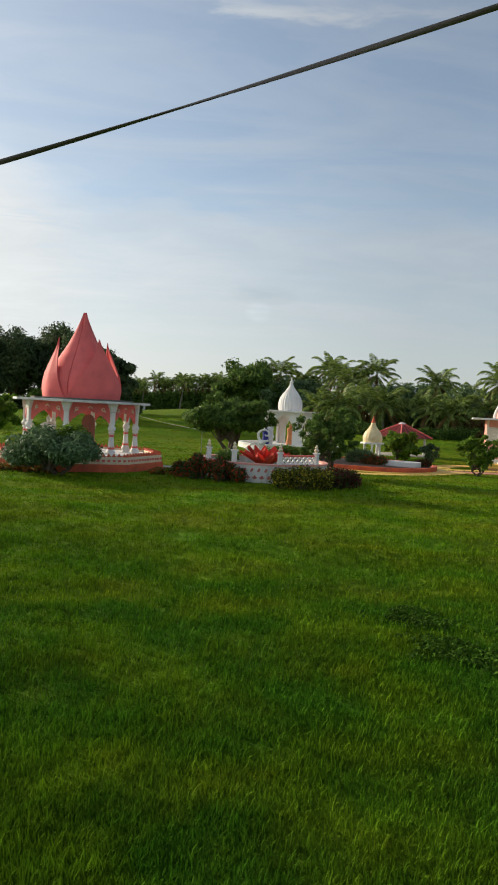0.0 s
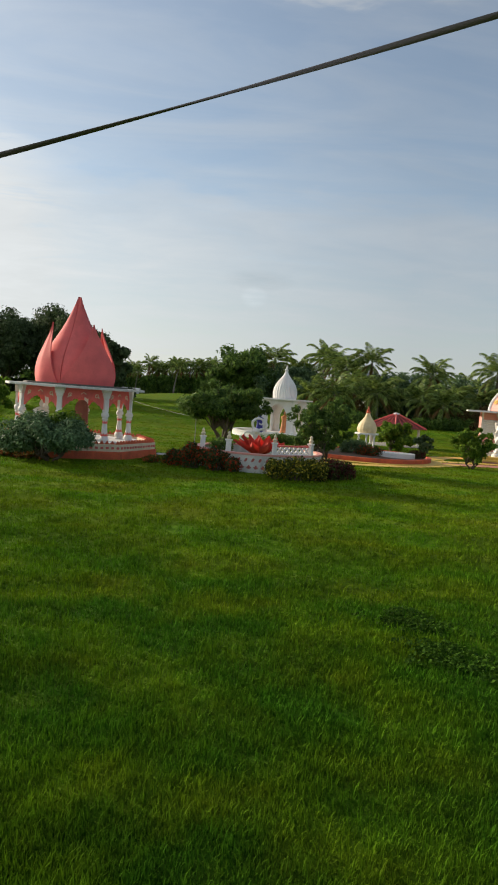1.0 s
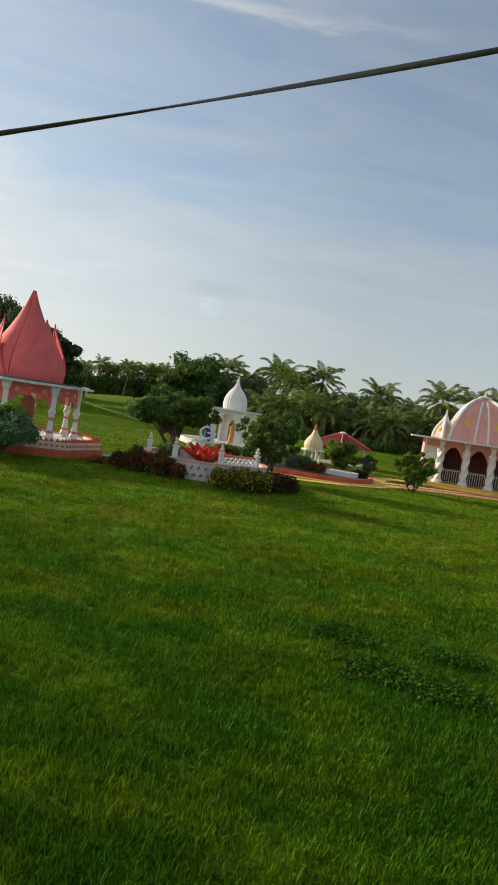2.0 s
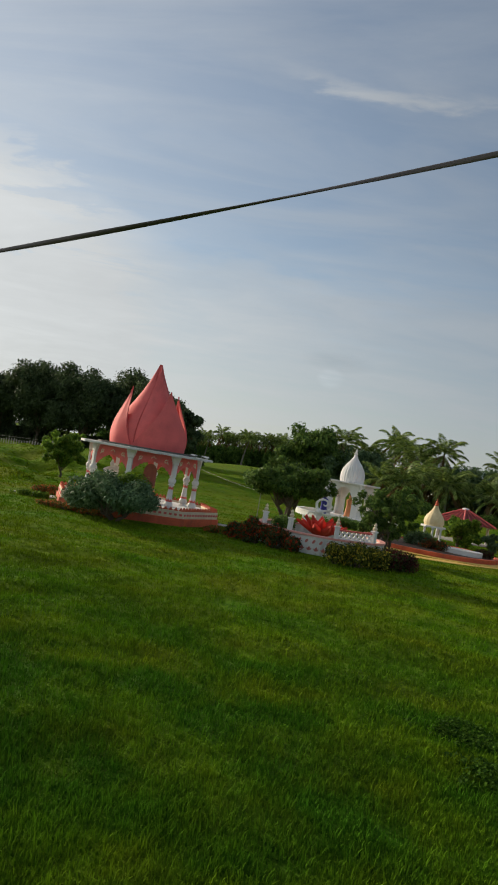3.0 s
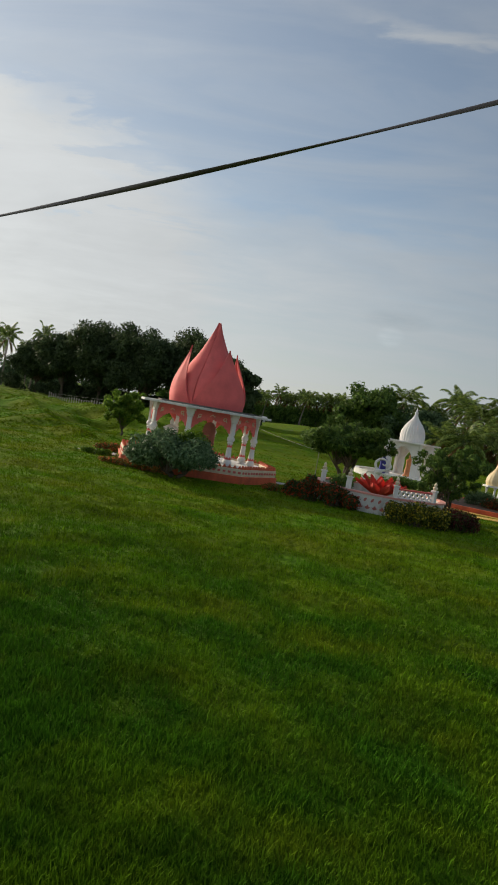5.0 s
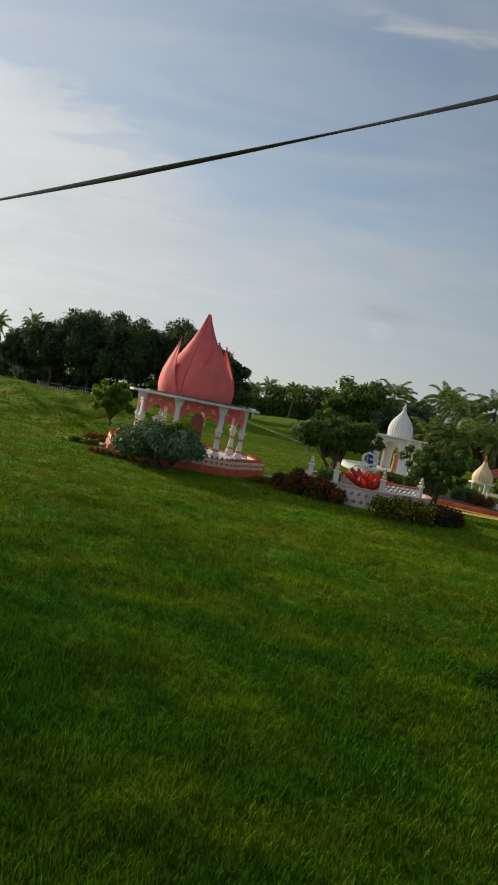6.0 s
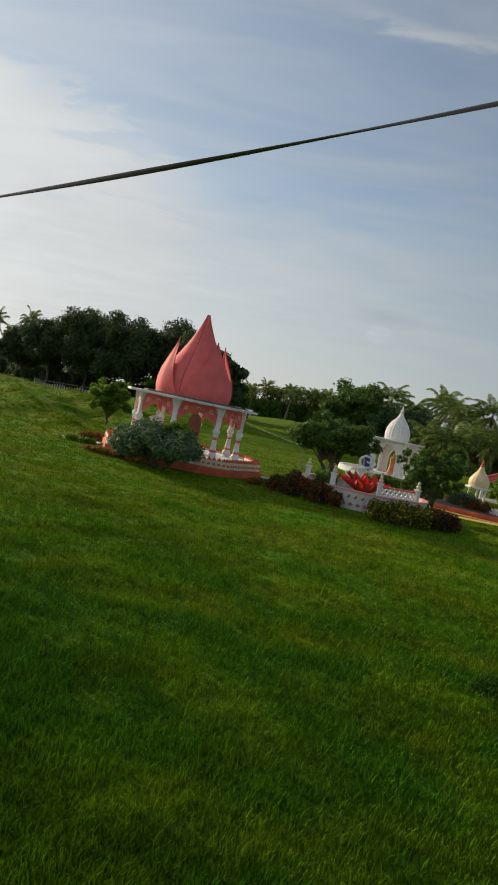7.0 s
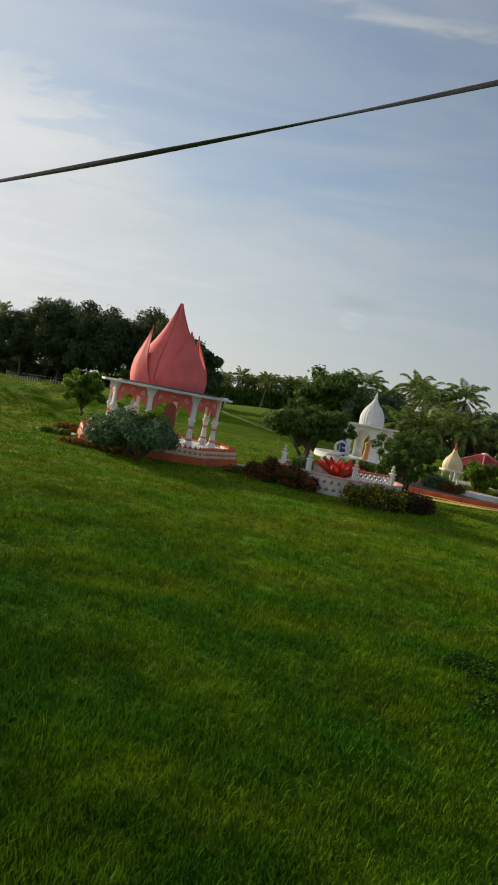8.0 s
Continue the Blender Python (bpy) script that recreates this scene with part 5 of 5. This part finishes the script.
make_bush("hedge", "low green hedge before the white shrine", "hedge", pose(4.0, 52.0, 0), 30, 5.5, 1.6, 0.85, L_MID, 0.13, 6000, 46, r=0.35)


make_bush("pond_plant", "leafy water plant inside the pond wall", "plant", pose(-0.75, 34.6, 0.3), 61, 1.5, 1.0, 1.1, L_MID, 0.12, 1600, 20, r=0.22)
make_bush("pond_plant", "low green water plants behind the lotus", "plant", pose(2.3, 35.2, 0.3), 62, 1.8, 0.9, 0.85, L_BRIGHT, 0.12, 1600, 20, r=0.2)
make_bush("shrub", "straggling low plants beside the red hedge", "shrub", pose(-3.9, 32.3, 0), 63, 1.3, 0.8, 0.4, L_RUSTY, 0.11, 1100, 18, r=0.16)


# ---- tall trees and palms ----
# tree at (-18.9, 87): added, hidden by the pavilion roof, to shade the far lawn
for k, (x, y, h, w) in enumerate(((-31.0, 122, 14.2, 15), (-41.0, 121, 15.0, 15), (-51.0, 126, 15.8, 15), (-59.5, 128, 12.4, 13), (-67.5, 133, 8.6, 11), (-15.7, 77, 6.4, 5.8), (-18.9, 87, 7.2, 7.5), (-36.0, 134, 15.0, 15), (-46.0, 136, 15.2, 15), (-56.0, 138, 14.5, 15))):
    make_tree("tree", "tall dense dark green shade tree", "tree", pose(x, y, gz(x, y)), 100 + k, h + 1.2, w * 1.1, 0.7 if y < 100 else 2.2, L_SHADE, 0.5, 26000, 120, 1, 0.3, "dark trees behind the lawn", small=0.23, under=1.0)
make_tree("tree", "tall rounded dark green tree behind the shrines", "tree", pose(0.3, 99, gz(0.3, 99)), 120, 9.3, 12.0, 0.8, L_GARDEN, 0.5, 18000, 90, 1, 0.3, small=0.22)
make_tree("tree", "dark green tree behind the shrines", "tree", pose(7.5, 96, gz(7.5, 96)), 121, 7.0, 7.0, 1.2, L_DARK, 0.5, 6000, 30, 1, 0.25, small=0.3)


def palm_meshes(seed, height, fronds, length, dry):
    """Trunk and crown of a coconut palm: arched ribs with hanging leaflets."""
    rng = np.random.default_rng(seed)
    lx, ly = rng.normal() * 0.09 * height, rng.normal() * 0.05 * height
    bm = bmesh.new()
    pts, rad = [], []
    for i in range(22):
        v = i / 21
        pts.append((lx * v ** 1.6, ly * v ** 1.6, height * v - 0.2))
        rad.append((0.22 - 0.09 * v) * (1.06 if i % 2 else 0.97) + (0.12 * (1 - v) ** 8))
    bm_tube(pts, rad, 9, bm)
    trunk = mesh_of("trunk", bm, M_PALMBARK, True)
    top = np.array([lx, ly, height - 0.2])
    quads, dryq = [], []
    for f in range(fronds):
        a = 2 * math.pi * (f * 0.381966) + rng.normal() * 0.15
        lift = radians(74 - 118 * f / fronds + rng.normal() * 9)
        L = length * (0.85 + 0.25 * rng.random())
        d = np.array([math.cos(a), math.sin(a), 0])
        side = np.array([-math.sin(a), math.cos(a), 0])
        p = top.copy()
        up = lift
        n = 42
        sag = 0.55 + 0.5 * rng.random()
        target = dryq if f >= fronds - dry else quads
        for i in range(n):
            v = i / n
            step = d * math.cos(up) + np.array([0, 0, math.sin(up)])
            q = p + step * L / n
            w = 0.035 * (1 - 0.7 * v)
            target.append([p - side * w, p + side * w, q + side * w * 0.9, q - side * w * 0.9])
            if v > 0.12:
                ll = L * 0.23 * math.sin(math.pi * min(1, 0.12 + v * 0.86)) ** 0.6 + 0.1
                for s in (-1, 1):
                    out = side * s * (0.75 - 0.25 * v) + step * 0.9 + np.array([0, 0, -0.3 - 0.4 * rng.random()])
                    out /= np.linalg.norm(out)
                    wd = step * 0.046
                    tip = p + out * ll
                    mid = p + out * ll * 0.5 + np.array([0, 0, 0.04 * ll])
                    target.append([p - wd * 0.6, p + wd * 0.6, mid + wd * 1.2, mid - wd * 1.2])
                    target.append([mid - wd * 1.2, mid + wd * 1.2, tip + wd * 0.15 + np.array([0, 0, -0.1 * ll]), tip - wd * 0.15 + np.array([0, 0, -0.1 * ll])])
            p = q
            up -= (0.006 + 0.062 * v * v) * (1.0 + 0.4 * math.cos(up)) * sag * 1.25
    crown = quads_mesh("crown", np.array(quads), L_PALM)
    skirt = quads_mesh("dry_fronds", np.array(dryq), L_PALMDRY) if dryq else None
    return trunk, crown, skirt


PALMS = [palm_meshes(200 + k, h, n, L, dry) for k, (h, n, L, dry) in enumerate(((8.8, 30, 3.9, 4), (7.9, 32, 4.0, 4), (9.7, 28, 3.8, 3), (4.0, 30, 4.5, 5)))]


def plant_palm(kind, x, y, scale, turn, group, label="tall coconut palm with arching green fronds", slim=1.0):
    trunk, crown, skirt = PALMS[kind]
    t = thing("palm_tree", label, "palm tree", pose(x, y, gz(x, y), 0, 0, turn) @ Matrix.Diagonal((scale * slim, scale * slim, scale, 1)), group)
    part("trunk", trunk, None, t)
    part("crown", crown, None, t)
    if skirt:
        part("dry_fronds", skirt, None, t, "brown hanging dry fronds")


for k, (kind, x, y, s) in enumerate(((0, 4.2, 104, 1.0), (1, 6.4, 99, 0.95), (2, 12.0, 108, 1.05), (0, 13.4, 106, 1.02), (1, 15.2, 96, 1.0), (0, 17.4, 95, 1.02), (3, 14.0, 88, 0.95), (3, 16.6, 86, 0.95), (3, 19.0, 90, 0.8), (1, 23.4, 89, 0.85),
                                     (3, 26.0, 86, 0.85), (0, 28.0, 100, 0.75), (2, 33.6, 102, 0.72), (1, 30.9, 85, 0.9), (3, 33.5, 84, 1.0), (0, 38.6, 95, 1.0), (3, 40.0, 88, 1.0), (2, 44.0, 100, 1.0), (1, 48.0, 98, 1.0), (0, 22.0, 140, 1.05), (2, 53.0, 104, 1.0), (1, 9.5, 100, 0.8), (3, 8.5, 86, 0.8), (3, 11.2, 84, 0.85), (3, 21.5, 84, 0.8), (3, 23.5, 82, 0.75), (3, 28.5, 84, 0.85), (3, 36.5, 84, 0.95))):
    plant_palm(kind, x, y, s * (0.9 if y > 94 else 1.0), 47 * k % 360, "palms behind the shrines")
for k, (kind, x, y, s) in enumerate(((0, -78.5, 139, 1.2), (2, -73.9, 143, 1.25), (1, -85.5, 142, 1.0), (1, -77.3, 147, 1.05), (0, -92.0, 160, 1.3))):
    plant_palm(kind, x, y, s, 61 * k % 360, "palms beyond the fence", "slender tall coconut palm beyond the fence", 0.64)
rng = np.random.default_rng(5)
for k in range(52):
    x, y = -66 + 1.75 * k + rng.normal() * 1.0, 296 + rng.normal() * 8
    plant_palm(int(rng.integers(0, 3)), x, y, 1.0 + 0.42 * rng.random(), 53 * k % 360, "far palms beyond the field", "far coconut palm on the field's edge")


def thicket(name, label, boxes, count, leaf, mat, seed):
    """Undergrowth nobody could count: heaps of leaf clumps along a stretch of the plan."""
    r = np.random.default_rng(seed)
    cl = []
    for (x0, y0, x1, y1, depth, low, high, n) in boxes:
        for k in range(n):
            u = r.random()
            top = low + (high - low) * (0.5 + 0.5 * math.sin(u * 17 + 3 * math.sin(u * 7))) * r.uniform(0.6, 1.0)
            x, y = x0 + (x1 - x0) * u, y0 + (y1 - y0) * u + r.uniform(0, depth)
            rad = r.uniform(0.5, 1.1)
            g = gz(x, y)
            for j in range(max(1, int(top / 1.3))):
                cl.append((x + r.normal() * 0.3, y + r.normal() * 0.3, g + max(0.4, top - rad - 1.25 * j), rad))
    me = quads_mesh(name, leaves(r, cl, count, leaf, 0.45), mat)
    tagged(new(name, me), label, "undergrowth", kind="stuff")


thicket("undergrowth", "dense dark green undergrowth below the palms", [(2, 94, 70, 90, 8, 3.5, 7.5, 300), (6, 90, 70, 87, 4, 1.5, 5.0, 160), (70, 84, 110, 95, 8, 2, 6, 60)], 120000, 0.42, L_DARK, 301)
thicket("undergrowth", "lighter green bushes at the edge of the lawn", [(9, 80, 70, 76, 4, 0.6, 2.0, 120)], 26000, 0.34, L_MID, 302)
thicket("undergrowth", "brownish dry bushes below the palms", [(26, 79, 33, 78, 3, 1.2, 3.2, 30)], 9000, 0.34, leaf_material("dry_bush_leaves", (0.05, 0.035, 0.014), (0.15, 0.10, 0.035), 0.6, 0.2), 303)
thicket("undergrowth", "far green woods beyond the field", [(-95, 308, 40, 302, 16, 5, 9.5, 330), (40, 320, 180, 300, 20, 6, 12, 150), (-95, 290, 60, 286, 5, 4.5, 8.0, 330)], 170000, 1.1, L_MID, 304)
thicket("undergrowth", "dark bushes below the tall trees", [(-76, 131, -20, 122, 8, 1.2, 3.6, 190)], 48000, 0.45, L_SHADE, 305)
thicket("undergrowth", "dark green woods beyond the fence", [(-160, 175, -66, 150, 12, 3, 8, 150)], 40000, 0.8, L_DARK, 306)


# ---- fence, houses, cable ----
fence = thing("fence", "weathered grey picket fence on the lawn's edge", "fence", pose(0, 0, 0))
F0, F1 = Vector((-50.5, 104.5, 0)), Vector((-35.5, 93.5, 0))
pick_me = mesh_of("picket", bm_prism([(-0.085, -0.03), (0.085, -0.03), (0.085, 0.03), (-0.085, 0.03)], -0.1, 1.0), M_WOOD)
fa = math.degrees(math.atan2((F1 - F0).y, (F1 - F0).x))
for k in range(27):
    p = F0.lerp(F1, k / 26)
    part("picket", pick_me, None, fence, at=pose(p.x, p.y, gz(p.x, p.y), 0, 0, fa))
for z in (0.3, 0.75):
    part("rail", bm_tube([tuple(F0 + Vector((0, 0, z + gz(*F0.xy)))), tuple(F1 + Vector((0, 0, z + gz(*F1.xy))))], [0.015, 0.015], 6), M_WOOD, fence)


def build_house(x, y, w, d, h, roof, turn, label, roof_mat):
    t = thing("house", label, "house", pose(x, y, gz(x, y), 0, 0, turn))
    wall = part("wall", bm_box(-w / 2, w / 2, -d / 2, d / 2, -0.3, h), M_WALLWHITE, t)
    for k in range(3):
        win = part("window", bm_box(-0.5, 0.5, -0.04, 0.02, 0, 1.1, 0.01), M_GLASS, wall, at=pose(-w / 3 + k * w / 3, -d / 2, h * 0.5))
        part("frame", bm_box(-0.58, 0.58, -0.03, 0.0, -0.08, 0.0), M_WHITE, win)
    bm = bmesh.new()
    e = 0.6
    lo = [bm.verts.new(p) for p in ((-w / 2 - e, -d / 2 - e, h), (w / 2 + e, -d / 2 - e, h), (w / 2 + e, d / 2 + e, h), (-w / 2 - e, d / 2 + e, h))]
    r0, r1 = bm.verts.new((-w / 2 - e, 0, h + roof)), bm.verts.new((w / 2 + e, 0, h + roof))
    for f in ((lo[0], lo[1], r1, r0), (lo[2], lo[3], r0, r1), (lo[0], r0, lo[3]), (lo[1], lo[2], r1), (lo[3], lo[2], lo[1], lo[0])):
        bm.faces.new(f)
    part("roof", bm, roof_mat, t, "pitched sheet roof")


build_house(22.5, 112, 8, 7, 5.0, 2.2, 8, "pale house with a grey sheet roof behind the palms", M_GREYROOF)
build_house(33.5, 97, 5, 5, 2.8, 2.0, -30, "pale house with a grey roof between the palms", M_GREYROOF)
build_house(-40.0, 250, 5.5, 4, 1.9, 0.6, 4, "small far shed with a grey sheet roof", M_GREYROOF)

# a thin wire across the lawn between two slender poles
WIRE = [Vector((-3.0, 46.5, 1.65)), Vector((-12.5, 74.0, 2.15))]
for p in WIRE:
    g = gz(p.x, p.y)
    pole = thing("wire_pole", "slender grey pole that holds a wire over the lawn", "pole", pose(p.x, p.y, g), "poles of the lawn wire")
    part("shaft", bm_lathe([(0.026, -0.2), (0.022, p.z - g - 0.05), (0.016, p.z - g + 0.03)], 8), M_WOOD, pole)
    part("insulator", bm_lathe([(0.04, 0), (0.05, 0.03), (0.03, 0.07)], 8), M_WHITE, pole, "small pale insulator", at=pose(0, 0, p.z - g))
span = [WIRE[0].lerp(WIRE[1], k / 24) + Vector((0, 0, 0.05 - 0.12 * 4 * (k / 24) * (1 - k / 24))) for k in range(25)]
solid("wire", bm_tube(span, [0.009] * 25, 5), M_WOOD, "thin pale wire strung between poles over the lawn", "wire")

# twisted flat service cable overhead
cable = bmesh.new()
rings = []
CN = 10
for i in range(241):
    x = -10 + 20 * i / 240
    y, z = 4.0 -0.2892 * x, EYE + 1.7856 + 0.2339 * x + 0.006 * x * x
    tw = 1.15 * x + 0.9
    ring = []
    for k in range(CN):
        a = 2 * math.pi * k / CN
        u, v = 0.0185 * math.cos(a), 0.0085 * math.sin(a)
        ring.append(cable.verts.new((x, y + u * math.cos(tw) - v * math.sin(tw), z + u * math.sin(tw) + v * math.cos(tw))))
    rings.append(ring)
for lo, hi in zip(rings, rings[1:]):
    for k in range(CN):
        cable.faces.new((lo[k], lo[(k + 1) % CN], hi[(k + 1) % CN], hi[k]))
solid("overhead_cable", cable, M_CABLE, "flat twisted black service cable strung overhead", "cable", smooth=True)

# weeds in the lawn
for k, (x, y, sx, sy) in enumerate(((3.05, 10.75, 0.8, 0.5), (3.0, 11.35, 0.4, 0.3), (3.35, 9.15, 1.0, 0.5), (3.0, 9.65, 0.5, 0.3), (4.0, 8.8, 0.9, 0.5), (4.6, 10.3, 0.7, 0.4))):
    r = np.random.default_rng(400 + k)
    n = 170
    px, py = x + r.normal(size=n) * sx * 0.38, y + r.normal(size=n) * sy * 0.38
    tall = 0.07 + 0.05 * r.random(n)
    cl = np.stack([px, py, ground_z(px, py) + tall * 0.6, 0.04 + 0.03 * r.random(n)], 1)
    me = quads_mesh("weed_patch", leaves(r, cl, n * 14, 0.05, 0.65, 0.9), L_WEED)
    tagged(new("weed_patch", me), "patch of dark creeping weeds in the lawn", "weeds", kind="stuff")
